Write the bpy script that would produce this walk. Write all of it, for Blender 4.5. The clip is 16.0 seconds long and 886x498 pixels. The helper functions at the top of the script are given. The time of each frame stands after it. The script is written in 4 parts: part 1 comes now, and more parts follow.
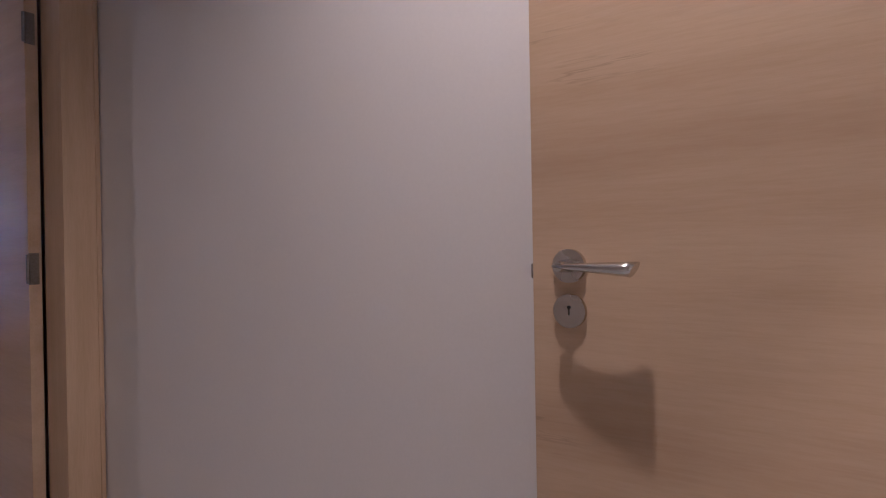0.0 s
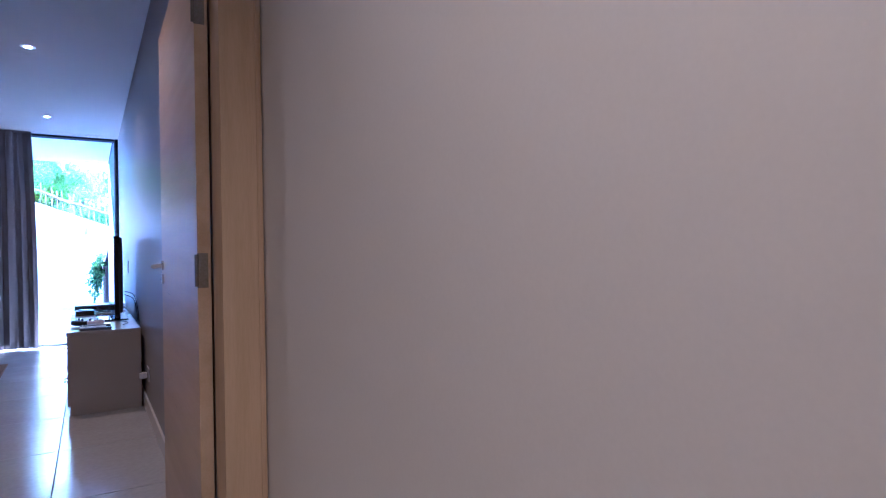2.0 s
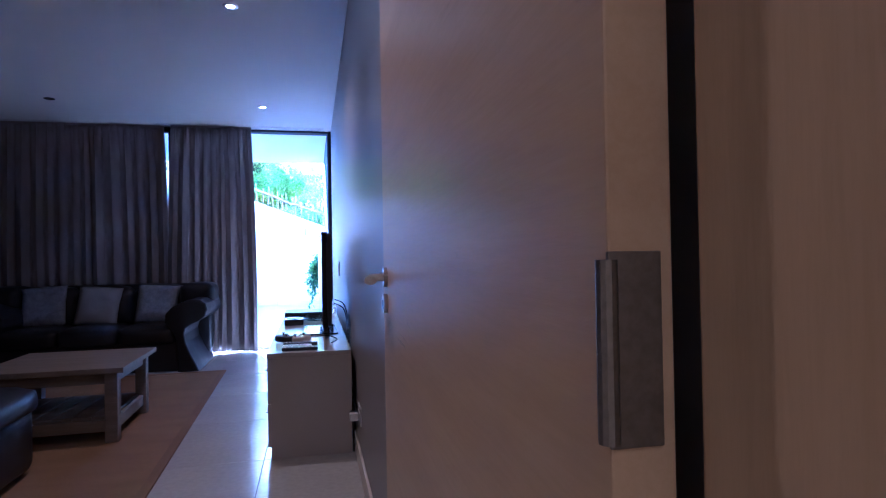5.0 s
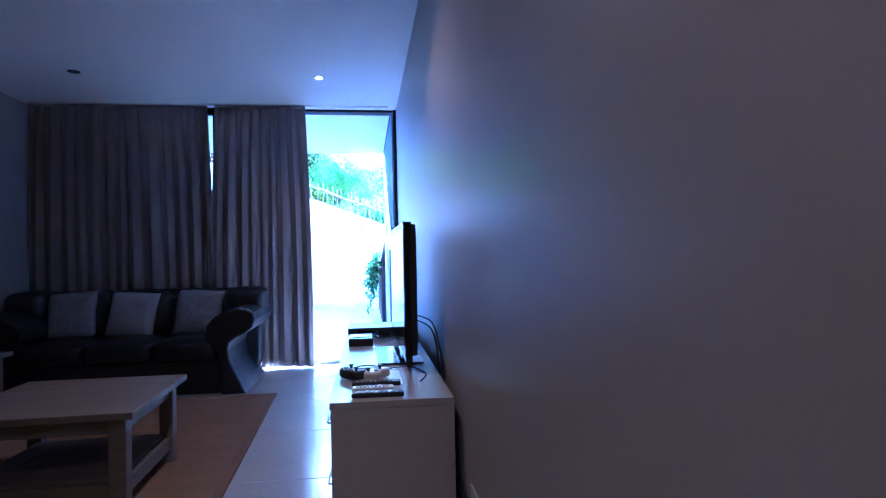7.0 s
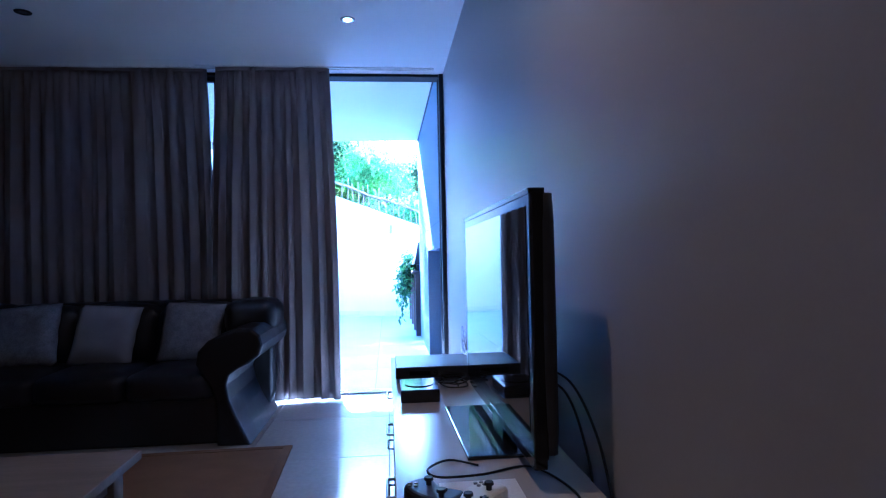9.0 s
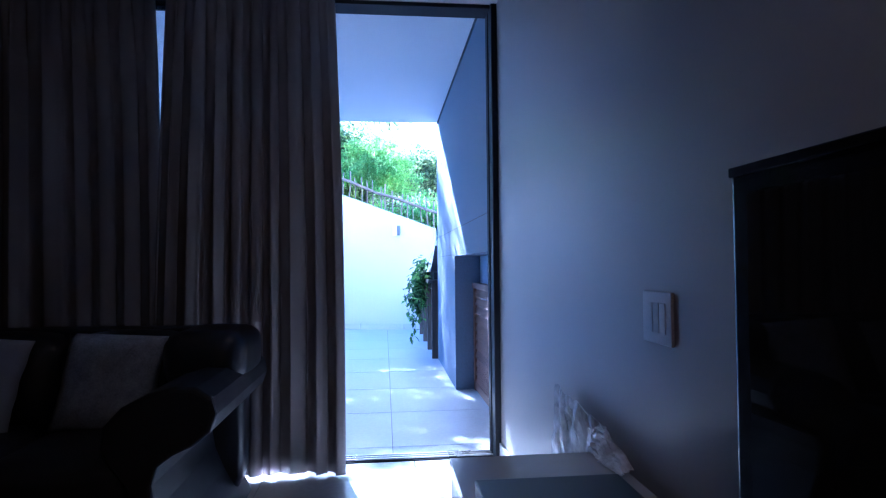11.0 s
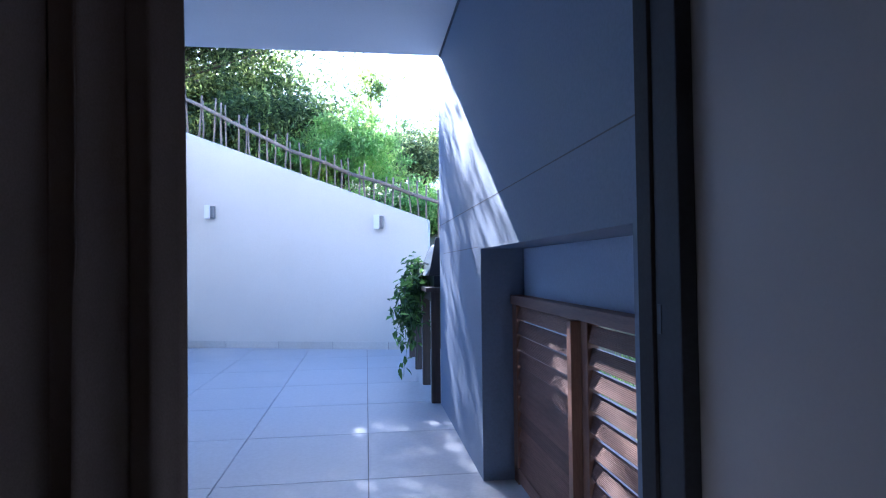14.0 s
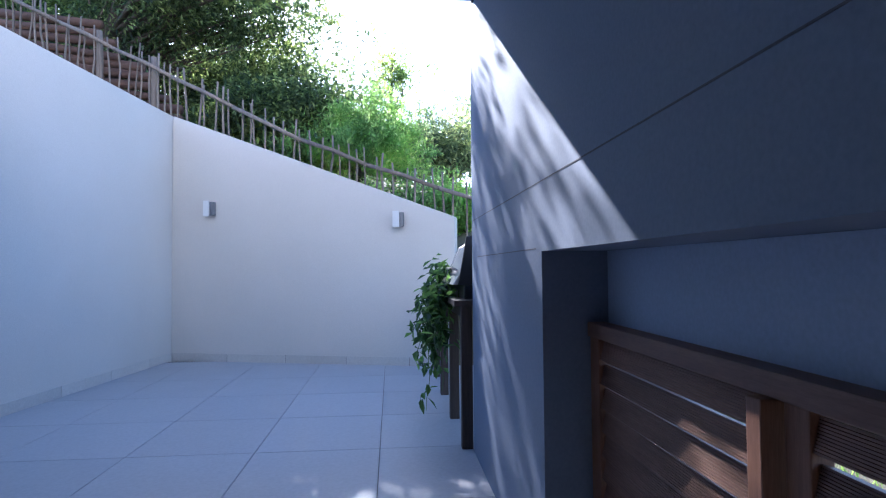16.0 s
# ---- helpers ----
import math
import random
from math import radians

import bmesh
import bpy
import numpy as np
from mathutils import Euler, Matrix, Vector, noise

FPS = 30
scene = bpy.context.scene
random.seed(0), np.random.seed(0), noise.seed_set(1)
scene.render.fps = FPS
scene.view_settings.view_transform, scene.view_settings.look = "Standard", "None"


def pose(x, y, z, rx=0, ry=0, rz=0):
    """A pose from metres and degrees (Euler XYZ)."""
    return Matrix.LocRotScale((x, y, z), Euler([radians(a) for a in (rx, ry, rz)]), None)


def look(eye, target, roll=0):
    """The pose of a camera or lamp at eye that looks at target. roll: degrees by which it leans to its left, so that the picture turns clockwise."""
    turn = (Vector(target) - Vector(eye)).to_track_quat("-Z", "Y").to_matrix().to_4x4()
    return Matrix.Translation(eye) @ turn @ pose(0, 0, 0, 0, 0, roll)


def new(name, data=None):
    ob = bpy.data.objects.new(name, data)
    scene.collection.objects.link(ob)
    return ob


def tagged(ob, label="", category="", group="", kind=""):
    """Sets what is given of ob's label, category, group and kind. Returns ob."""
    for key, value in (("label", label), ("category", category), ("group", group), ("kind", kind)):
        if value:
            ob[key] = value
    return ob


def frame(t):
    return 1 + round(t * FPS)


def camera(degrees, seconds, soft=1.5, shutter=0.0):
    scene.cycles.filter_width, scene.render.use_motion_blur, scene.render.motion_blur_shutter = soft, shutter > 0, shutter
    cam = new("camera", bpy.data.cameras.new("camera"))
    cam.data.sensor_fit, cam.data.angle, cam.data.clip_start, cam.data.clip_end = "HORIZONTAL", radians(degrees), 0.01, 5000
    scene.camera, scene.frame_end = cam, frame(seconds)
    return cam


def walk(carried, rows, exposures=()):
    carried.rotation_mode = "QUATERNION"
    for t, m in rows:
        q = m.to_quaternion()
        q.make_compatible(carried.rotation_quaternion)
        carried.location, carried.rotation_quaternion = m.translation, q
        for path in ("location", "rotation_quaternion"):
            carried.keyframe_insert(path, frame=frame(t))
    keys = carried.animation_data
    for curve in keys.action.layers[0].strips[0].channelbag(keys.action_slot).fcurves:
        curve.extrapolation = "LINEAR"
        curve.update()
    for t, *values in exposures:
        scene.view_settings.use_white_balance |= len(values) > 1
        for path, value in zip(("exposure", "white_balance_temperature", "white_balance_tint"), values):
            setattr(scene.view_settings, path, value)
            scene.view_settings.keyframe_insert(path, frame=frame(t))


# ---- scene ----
cam = camera(74.6, 16.0, 1.2)
PATH = [
    (0, (-0.086, 0.116, 1.099), (1.56, 1.252, 1.093), -1.0),
    (0.5, (0.09, 0.188, 1.083), (1.599, 1.5, 1.088), -1.0),
    (1, (0.187, 0.262, 1.089), (1.554, 1.722, 1.103), -0.9),
    (1.5, (0.300, 0.370, 1.079), (1.516, 1.958, 1.097), -1.0),
    (2, (0.405, 0.432, 1.09), (1.444, 2.141, 1.104), -1.1),
    (2.5, (0.476, 0.545, 1.084), (1.395, 2.321, 1.107), -0.7),
    (3, (0.539, 0.753, 1.102), (1.377, 2.568, 1.126), -0.6),
    (3.5, (0.604, 1.007, 1.097), (1.341, 2.866, 1.121), -0.5),
    (4, (0.629, 1.252, 1.097), (1.234, 3.158, 1.119), -0.6),
    (4.2, (0.606, 1.393, 1.095), (1.171, 3.311, 1.118), -0.7),
    (6.3, (0.442, 2.62, 1.116), (0.756, 4.595, 1.139), -1.0),
    (6.5, (0.423, 2.725, 1.116), (0.729, 4.701, 1.138), -1.0),
    (7, (0.4, 3.096, 1.112), (0.664, 5.078, 1.138), -1.1),
    (7.5, (0.352, 3.415, 1.106), (0.58, 5.401, 1.133), -1.1),
    (8, (0.299, 3.73, 1.122), (0.516, 5.718, 1.153), -1.1),
    (8.5, (0.275, 4.095, 1.122), (0.482, 6.084, 1.155), -1.2),
    (9, (0.249, 4.444, 1.114), (0.44, 6.434, 1.151), -1.2),
    (9.2, (0.241, 4.601, 1.122), (0.423, 6.593, 1.162), -1.2),
    (11.3, (0.066, 6.218, 1.143), (0.268, 8.207, 1.199), -0.4),
    (11.5, (0.07, 6.392, 1.139), (0.267, 8.382, 1.197), -0.2),
    (12, (0.041, 6.817, 1.125), (0.243, 8.806, 1.187), -0.2),
    (12.5, (0.065, 7.184, 1.132), (0.276, 9.172, 1.19), -0.4),
    (13, (0.062, 7.541, 1.142), (0.291, 9.527, 1.202), -0.2),
    (13.5, (0.077, 7.935, 1.139), (0.323, 9.919, 1.2), -0.3),
    (14, (0.115, 8.299, 1.127), (0.377, 10.281, 1.189), -0.6),
    (14.5, (0.152, 8.609, 1.137), (0.416, 10.59, 1.2), -0.5),
    (15, (0.167, 8.918, 1.157), (0.434, 10.899, 1.221), -0.5),
    (15.5, (0.193, 9.188, 1.144), (0.452, 11.17, 1.211), -0.6),
    (16, (0.201, 9.39, 1.167), (0.379, 11.381, 1.233), -0.5),
]
EXPOSURES = [
    (0.0, 5.52, 3950, 25), (1.0, 5.66, 3870, 23), (1.5, 5.7, 3800, 22), (2.0, 5.68, 3800, 23), (2.5, 5.40, 3840, 25), (4.0, 5.38, 3830, 27), (6.5, 5.5, 3560, 22), (7.5, 5.42, 3540, 20), (8.5, 5.2, 3580, 18), (9.2, 4.93, 3640, 17),
    (11.5, 3.45, 4050, 17), (12.5, 3.12, 4170, 17), (13.5, 2.76, 4450, 18), (14.5, 2.52, 4780, 18), (16.0, 2.02, 4960, 18),
]
walk(cam, [(t, look(eye, target, roll)) for t, eye, target, roll in PATH], EXPOSURES)

# ---- world, sun and lamps ----
SUN_FROM = Vector((-0.28, 1.0, 0.683)).normalized()
world = bpy.data.worlds.new("world")
scene.world = world
world.use_nodes = True
wn = world.node_tree.nodes
sky = wn.new("ShaderNodeTexSky")
sky.sky_type, sky.sun_disc = "NISHITA", False
sky.sun_elevation, sky.sun_rotation = math.asin(SUN_FROM.z), math.atan2(SUN_FROM.x, SUN_FROM.y)
wn["Background"].inputs["Strength"].default_value = 0.12
world.node_tree.links.new(sky.outputs[0], wn["Background"].inputs["Color"])
sun = new("sun", bpy.data.lights.new("sun", "SUN"))
sun.data.energy, sun.data.angle, sun.data.color = 5.0, radians(0.5), (1.0, 0.87, 0.70)
sun.matrix_world = look((0, 0, 20), Vector((0, 0, 20)) - SUN_FROM)


def downlamp(x, y, z, watts, size=132, tone=(1.0, 0.53, 0.21)):
    la = new("downlight_lamp", bpy.data.lights.new("downlight_lamp", "SPOT"))
    la.data.energy, la.data.color, la.data.spot_size, la.data.spot_blend = watts, tone, radians(size), 1.0
    la.data.shadow_soft_size = 0.03
    la.location = (x, y, z)


for lx, ly, watts in ((0.03, 3.24, 0.95), (0.03, 5.76, 1.15), (0.02, 8.26, 0.32)):
    downlamp(lx, ly, 2.66, watts)
downlamp(0.37, 0.38, 2.46, 1.65, 140, (1.0, 0.62, 0.27))
downlamp(-0.2, -0.9, 2.46, 1.75, 140, (1.0, 0.62, 0.27))


# ---- materials ----
def nodes_of(name):
    m = bpy.data.materials.new(name)
    m.use_nodes = True
    nt = m.node_tree
    return m, nt, nt.nodes["Principled BSDF"]


def ramp(nt, fac, stops):
    r = nt.nodes.new("ShaderNodeValToRGB")
    while len(r.color_ramp.elements) < len(stops):
        r.color_ramp.elements.new(0.5)
    for e, (p, c) in zip(r.color_ramp.elements, stops):
        e.position, e.color = p, (*c, 1)
    nt.links.new(fac, r.inputs[0])
    return r.outputs[0]


def noise_tex(nt, scale, detail=4, stretch=(1, 1, 1), rough=0.55):
    co = nt.nodes.new("ShaderNodeNewGeometry")
    mp = nt.nodes.new("ShaderNodeMapping")
    mp.inputs["Scale"].default_value = stretch
    nt.links.new(co.outputs["Position"], mp.inputs[0])
    n = nt.nodes.new("ShaderNodeTexNoise")
    n.inputs["Scale"].default_value, n.inputs["Detail"].default_value, n.inputs["Roughness"].default_value = scale, detail, rough
    nt.links.new(mp.outputs[0], n.inputs["Vector"])
    return n.outputs[0]


def mixed(nt, a, b, fac=0.5, mode="MIX"):
    m = nt.nodes.new("ShaderNodeMix")
    m.data_type, m.blend_type = "RGBA", mode
    m.inputs[0].default_value = fac
    nt.links.new(a, m.inputs[6])
    nt.links.new(b, m.inputs[7])
    return m.outputs[2]


def bumped(nt, bsdf, height, strength, distance):
    b = nt.nodes.new("ShaderNodeBump")
    b.inputs["Strength"].default_value, b.inputs["Distance"].default_value = strength, distance
    nt.links.new(height, b.inputs["Height"])
    nt.links.new(b.outputs[0], bsdf.inputs["Normal"])


def surface(name, lo, hi, rough=0.6, metal=0.0, big=1.5, fine=60, stretch=(1, 1, 1), bump=0.15, distance=0.002, rvar=0.08, spec=0.5, by_object=0.0, grain=0.45):
    """Two scales of colour change, uneven gloss and a fine relief."""
    m, nt, b = nodes_of(name)
    large = noise_tex(nt, big, 3, stretch)
    small = noise_tex(nt, fine, 5, stretch)
    ca = ramp(nt, large, ((0.3, lo), (0.7, hi)))
    cb = ramp(nt, small, ((0.3, [v * 0.88 for v in lo]), (0.7, [min(1, v * 1.06) for v in hi])))
    col = mixed(nt, ca, cb, grain)
    if by_object:
        oi = nt.nodes.new("ShaderNodeObjectInfo")
        ob_col = ramp(nt, oi.outputs["Random"], ((0.0, (1 - by_object,) * 3), (1.0, (1.0, 1.0, 1.0))))
        col = mixed(nt, col, ob_col, 1.0, "MULTIPLY")
    nt.links.new(col, b.inputs["Base Color"])
    rr = ramp(nt, large, ((0.3, (max(0.02, rough - rvar),) * 3), (0.7, (min(1, rough + rvar),) * 3)))
    nt.links.new(rr, b.inputs["Roughness"])
    b.inputs["Metallic"].default_value = metal
    b.inputs["Specular IOR Level"].default_value = spec
    if bump:
        bumped(nt, b, small, bump, distance)
    return m


def wood(name, dark, light, along, rough=0.5, scale=3.0, by_object=0.0, spec=0.4, checks=0.0):
    """Grain drawn out along one axis; checks: short dark open fissures."""
    m, nt, b = nodes_of(name)
    st = [9.0, 9.0, 9.0]
    st["xyz".index(along)] = 0.7
    grain = noise_tex(nt, scale, 8, st, 0.65)
    fibre = noise_tex(nt, scale * 9, 4, st, 0.7)
    tone = noise_tex(nt, 0.9, 2)
    mid = [(a + c) / 2 for a, c in zip(dark, light)]
    c = mixed(nt, ramp(nt, grain, ((0.32, dark), (0.5, mid), (0.66, light))), ramp(nt, fibre, ((0.35, dark), (0.6, light))), 0.35)
    c = mixed(nt, c, ramp(nt, tone, ((0.3, (0.88, 0.86, 0.84)), (0.7, (1, 1, 1)))), 1.0, "MULTIPLY")
    if by_object:
        oi = nt.nodes.new("ShaderNodeObjectInfo")
        c = mixed(nt, c, ramp(nt, oi.outputs["Random"], ((0, (1 - by_object,) * 3), (1, (1, 1, 1)))), 1.0, "MULTIPLY")
    if checks:
        along_st = [34.0, 34.0, 34.0]
        along_st["xyz".index(along)] = 2.0
        line = ramp(nt, noise_tex(nt, 1.6, 3, along_st, 0.5), ((0.475, (0, 0, 0)), (0.495, (1, 1, 1)), (0.515, (0, 0, 0))))
        spot_st = [2.6, 2.6, 2.6]
        spot_st["xyz".index(along)] = 1.0
        spots = ramp(nt, noise_tex(nt, 2.3, 3, spot_st), ((0.60, (0, 0, 0)), (0.72, (1, 1, 1))))
        bands = ramp(nt, noise_tex(nt, 1.1, 3, [v * 0.14 for v in along_st]), ((0.35, (0.86, 0.83, 0.80)), (0.65, (1.03, 1.03, 1.03))))
        c = mixed(nt, c, bands, 1.0, "MULTIPLY")
        where = mixed(nt, line, spots, 1.0, "MULTIPLY")
        cut = nt.nodes.new("ShaderNodeMix")
        cut.data_type = "RGBA"
        cut.inputs[7].default_value = (*[v * (1 - checks) for v in dark], 1)
        nt.links.new(where, cut.inputs[0])
        nt.links.new(c, cut.inputs[6])
        c = cut.outputs[2]
    nt.links.new(c, b.inputs["Base Color"])
    b.inputs["Roughness"].default_value = rough
    b.inputs["Specular IOR Level"].default_value = spec
    bumped(nt, b, fibre, 0.25, 0.001)
    return m


def leafy(name, dark, light, seed=0.0):
    m, nt, b = nodes_of(name)
    gi = nt.nodes.new("ShaderNodeNewGeometry")
    c = ramp(nt, gi.outputs["Random Per Island"], ((0.0, dark), (0.55, [(p + q) / 2 for p, q in zip(dark, light)]), (0.85, light), (1.0, [min(0.7, q * 1.6) for q in light])))
    # Clump tint puts bluish shade and warm sunlight into the leaf colour.
    sun_shade = ramp(nt, noise_tex(nt, 1.3, 2), ((0.32, (0.62, 0.66, 0.72)), (0.50, (1.0, 1.0, 1.0)), (0.66, (1.75, 1.55, 1.25))))
    c = mixed(nt, c, sun_shade, 1.0, "MULTIPLY")
    nt.links.new(c, b.inputs["Base Color"])
    b.inputs["Roughness"].default_value = 0.34
    tr = nt.nodes.new("ShaderNodeBsdfTranslucent")
    glow = nt.nodes.new("ShaderNodeMix")
    glow.data_type, glow.blend_type, glow.clamp_result = "RGBA", "MULTIPLY", True
    glow.inputs[0].default_value, glow.inputs[7].default_value = 1.0, (2.0, 2.0, 1.35, 1)
    nt.links.new(c, glow.inputs[6])
    nt.links.new(glow.outputs[2], tr.inputs[0])
    mx = nt.nodes.new("ShaderNodeMixShader")
    mx.inputs[0].default_value = 0.58
    nt.links.new(b.outputs[0], mx.inputs[1])
    nt.links.new(tr.outputs[0], mx.inputs[2])
    nt.links.new(mx.outputs[0], nt.nodes["Material Output"].inputs[0])
    return m


def plain(name, col, rough=0.5, metal=0.0, emit=0.0, spec=0.5):
    m, nt, b = nodes_of(name)
    b.inputs["Base Color"].default_value = (*col, 1)
    b.inputs["Roughness"].default_value, b.inputs["Metallic"].default_value = rough, metal
    b.inputs["Specular IOR Level"].default_value = spec
    if emit:
        b.inputs["Emission Color"].default_value, b.inputs["Emission Strength"].default_value = (*col, 1), emit
    return m


def glassy(name, rough=0.0, tint=(1, 1, 1)):
    m, nt, b = nodes_of(name)
    b.inputs["Base Color"].default_value = (*tint, 1)
    b.inputs["Roughness"].default_value, b.inputs["Transmission Weight"].default_value, b.inputs["IOR"].default_value = rough, 1.0, 1.45
    return m


def cling(name):
    """Thin crumpled plastic: partly clear, partly milky with sharp glints."""
    m, nt, b = nodes_of(name)
    b.inputs["Base Color"].default_value, b.inputs["Roughness"].default_value = (0.82, 0.84, 0.88, 1), 0.22
    clear = nt.nodes.new("ShaderNodeBsdfTransparent")
    mx = nt.nodes.new("ShaderNodeMixShader")
    nt.links.new(ramp(nt, noise_tex(nt, 14, 4), ((0.35, (0.35,) * 3), (0.65, (0.85,) * 3))), mx.inputs[0])
    nt.links.new(clear.outputs[0], mx.inputs[1])
    nt.links.new(b.outputs[0], mx.inputs[2])
    nt.links.new(mx.outputs[0], nt.nodes["Material Output"].inputs[0])
    return m


PAINT = surface("wall_paint", (0.70, 0.665, 0.63), (0.76, 0.725, 0.69), 0.62, big=0.7, fine=160, bump=0.015, distance=0.0006, grain=0.1)
# White wall paint darkened to grey: the dim room is put into the colour.
SATIN = surface("dimmed_satin_wall_paint", (0.304, 0.285, 0.276), (0.349, 0.328, 0.318), 0.42, big=0.8, fine=150, bump=0.015, distance=0.0006, rvar=0.05, grain=0.1)
SOFFIT = surface("soffit_paint", (0.83, 0.83, 0.83), (0.88, 0.88, 0.88), 0.8, fine=120, bump=0.08)
CEIL = surface("ceiling_paint", (0.68, 0.68, 0.68), (0.73, 0.73, 0.73), 0.8, fine=120, bump=0.08)
PLASTER = surface("outdoor_plaster", (0.60, 0.565, 0.505), (0.68, 0.645, 0.59), 0.85, big=0.7, fine=110, bump=0.25, distance=0.003)
# Grey plaster; the blue of its skylit shade is painted into the colour.
GREYWALL = surface("sky_blued_grey_plaster", (0.165, 0.207, 0.287), (0.196, 0.24, 0.326), 0.75, big=0.8, fine=80, bump=0.2, distance=0.002)
TILE = surface("porcelain_tile", (0.51, 0.51, 0.505), (0.58, 0.58, 0.57), 0.19, big=2.2, fine=35, bump=0.03, distance=0.0006, rvar=0.06, by_object=0.07)
PTILE = surface("patio_tile", (0.405, 0.407, 0.415), (0.465, 0.468, 0.475), 0.45, big=2.0, fine=45, bump=0.08, distance=0.001, by_object=0.08)
SKIRT = surface("skirting_tile", (0.56, 0.53, 0.48), (0.64, 0.61, 0.56), 0.4, big=2.0, fine=45, bump=0.05, by_object=0.12)
# Dark colour that stands for the shade inside grooves and gaps.
STRIPSHADE = surface("groove_shade", (0.075, 0.08, 0.095), (0.11, 0.12, 0.14), 0.8)
# White plaster of the recess panel, with blue skylight mixed into its colour.
COOL = surface("sky_blued_plaster", (0.37, 0.45, 0.60), (0.43, 0.51, 0.66), 0.8, big=0.8, fine=90, bump=0.15, distance=0.002)
GROUT = surface("grout", (0.16, 0.15, 0.14), (0.24, 0.23, 0.21), 0.9)
OAK = wood("oak_veneer", (0.565, 0.415, 0.25), (0.655, 0.50, 0.325), "y", 0.40, 2.2, spec=0.4, checks=0.4)
OAKV = wood("oak_frame", (0.53, 0.385, 0.225), (0.64, 0.475, 0.29), "z", 0.5, 2.5)
HARDWOOD = wood("hardwood_board", (0.15, 0.078, 0.054), (0.31, 0.175, 0.125), "y", 0.5, 4.0, by_object=0.3)
HARDV = wood("hardwood_post", (0.13, 0.06, 0.035), (0.27, 0.14, 0.085), "z", 0.5, 4.0)
TABLEWOOD = wood("limed_wood", (0.155, 0.13, 0.108), (0.25, 0.215, 0.18), "x", 0.55, 3.0)
POLE = wood("weathered_pole", (0.17, 0.135, 0.105), (0.36, 0.30, 0.245), "z", 0.85, 5.0, by_object=0.35)
LOG = wood("brown_log", (0.11, 0.062, 0.044), (0.21, 0.125, 0.09), "x", 0.85, 4.0, by_object=0.3)
BARK = wood("bark", (0.07, 0.055, 0.04), (0.20, 0.16, 0.12), "z", 0.9, 4.0)
DARKTABLE = wood("dark_stained_wood", (0.05, 0.035, 0.028), (0.12, 0.085, 0.065), "z", 0.5, 4.0)
LEATHER = surface("black_leather", (0.008, 0.009, 0.014), (0.015, 0.016, 0.024), 0.42, big=3, fine=170, bump=0.3, distance=0.0015, rvar=0.08)
CURTAIN = surface("taupe_curtain_cloth", (0.245, 0.218, 0.22), (0.305, 0.272, 0.27), 0.95, big=4, fine=420, stretch=(1, 1, 0.6), bump=0.35, distance=0.001, spec=0.1)
RUGM = surface("sisal_rug", (0.20, 0.122, 0.06), (0.285, 0.178, 0.09), 0.95, big=2.4, fine=150, stretch=(1, 2.2, 1), bump=0.6, distance=0.004, spec=0.1)
RUGEDGE = surface("rug_binding", (0.18, 0.112, 0.06), (0.26, 0.165, 0.088), 0.95, fine=200, bump=0.3, spec=0.1)
CUSH = surface("grey_velvet", (0.17, 0.185, 0.225), (0.36, 0.38, 0.43), 0.7, big=22, fine=120, bump=0.3, spec=0.3)
CUSHP = surface("plain_grey_cloth", (0.29, 0.30, 0.335), (0.36, 0.37, 0.405), 0.9, big=6, fine=260, bump=0.3, spec=0.15)
CABM = surface("grey_laminate", (0.39, 0.355, 0.325), (0.45, 0.41, 0.38), 0.33, big=1.4, fine=120, bump=0.01, grain=0.12)
ALU = surface("dark_aluminium", (0.022, 0.022, 0.025), (0.034, 0.034, 0.038), 0.7, metal=0.0, spec=0.2, fine=90, bump=0.05)
ALUSIDE = surface("weathered_aluminium", (0.16, 0.16, 0.17), (0.24, 0.24, 0.25), 0.5, metal=0.3, fine=90, bump=0.05)
STEEL = surface("brushed_steel", (0.55, 0.53, 0.50), (0.68, 0.66, 0.63), 0.3, metal=1.0, fine=180, stretch=(1, 0.2, 1), bump=0.06, distance=0.0005)
ROSE = surface("satin_steel_rose", (0.47, 0.43, 0.38), (0.53, 0.49, 0.44), 0.25, metal=1.0, big=9, fine=180, bump=0.01, rvar=0.04, grain=0.15)
HINGE = surface("dull_steel", (0.22, 0.20, 0.18), (0.30, 0.28, 0.26), 0.45, metal=0.9, fine=180, bump=0.04)
BLACKP = surface("black_plastic", (0.012, 0.012, 0.013), (0.022, 0.022, 0.024), 0.42, fine=200, bump=0.05)
BEZEL = plain("piano_black_bezel", (0.006, 0.006, 0.007), 0.22, spec=0.3)
GLOSSB = plain("gloss_black", (0.008, 0.008, 0.009), 0.08)
SCREEN = plain("screen_glass", (0.010, 0.011, 0.013), 0.03, spec=1.0)
WHITEP = surface("white_plastic", (0.72, 0.72, 0.70), (0.78, 0.78, 0.76), 0.4, fine=120, bump=0.03)
SATPL = surface("satin_grey_plate", (0.44, 0.44, 0.45), (0.50, 0.50, 0.51), 0.38, fine=160, bump=0.02)
GREYP = plain("grey_plastic", (0.28, 0.28, 0.30), 0.5)
SEAL = surface("dark_seal", (0.018, 0.019, 0.024), (0.028, 0.030, 0.037), 0.6, spec=0.3, fine=90, bump=0.05)
RUBBER = plain("cable_rubber", (0.012, 0.012, 0.013), 0.6, spec=0.2)
CABTOP = surface("glossy_grey_laminate", (0.39, 0.365, 0.34), (0.45, 0.42, 0.395), 0.17, big=1.4, fine=120, bump=0.008, grain=0.1, rvar=0.04)
LENS = plain("lamp_lens", (1.0, 0.86, 0.66), 0.3, emit=5.0)
LENSOFF = plain("lamp_lens_off", (0.12, 0.12, 0.13), 0.2)
GLASS = glassy("window_glass")
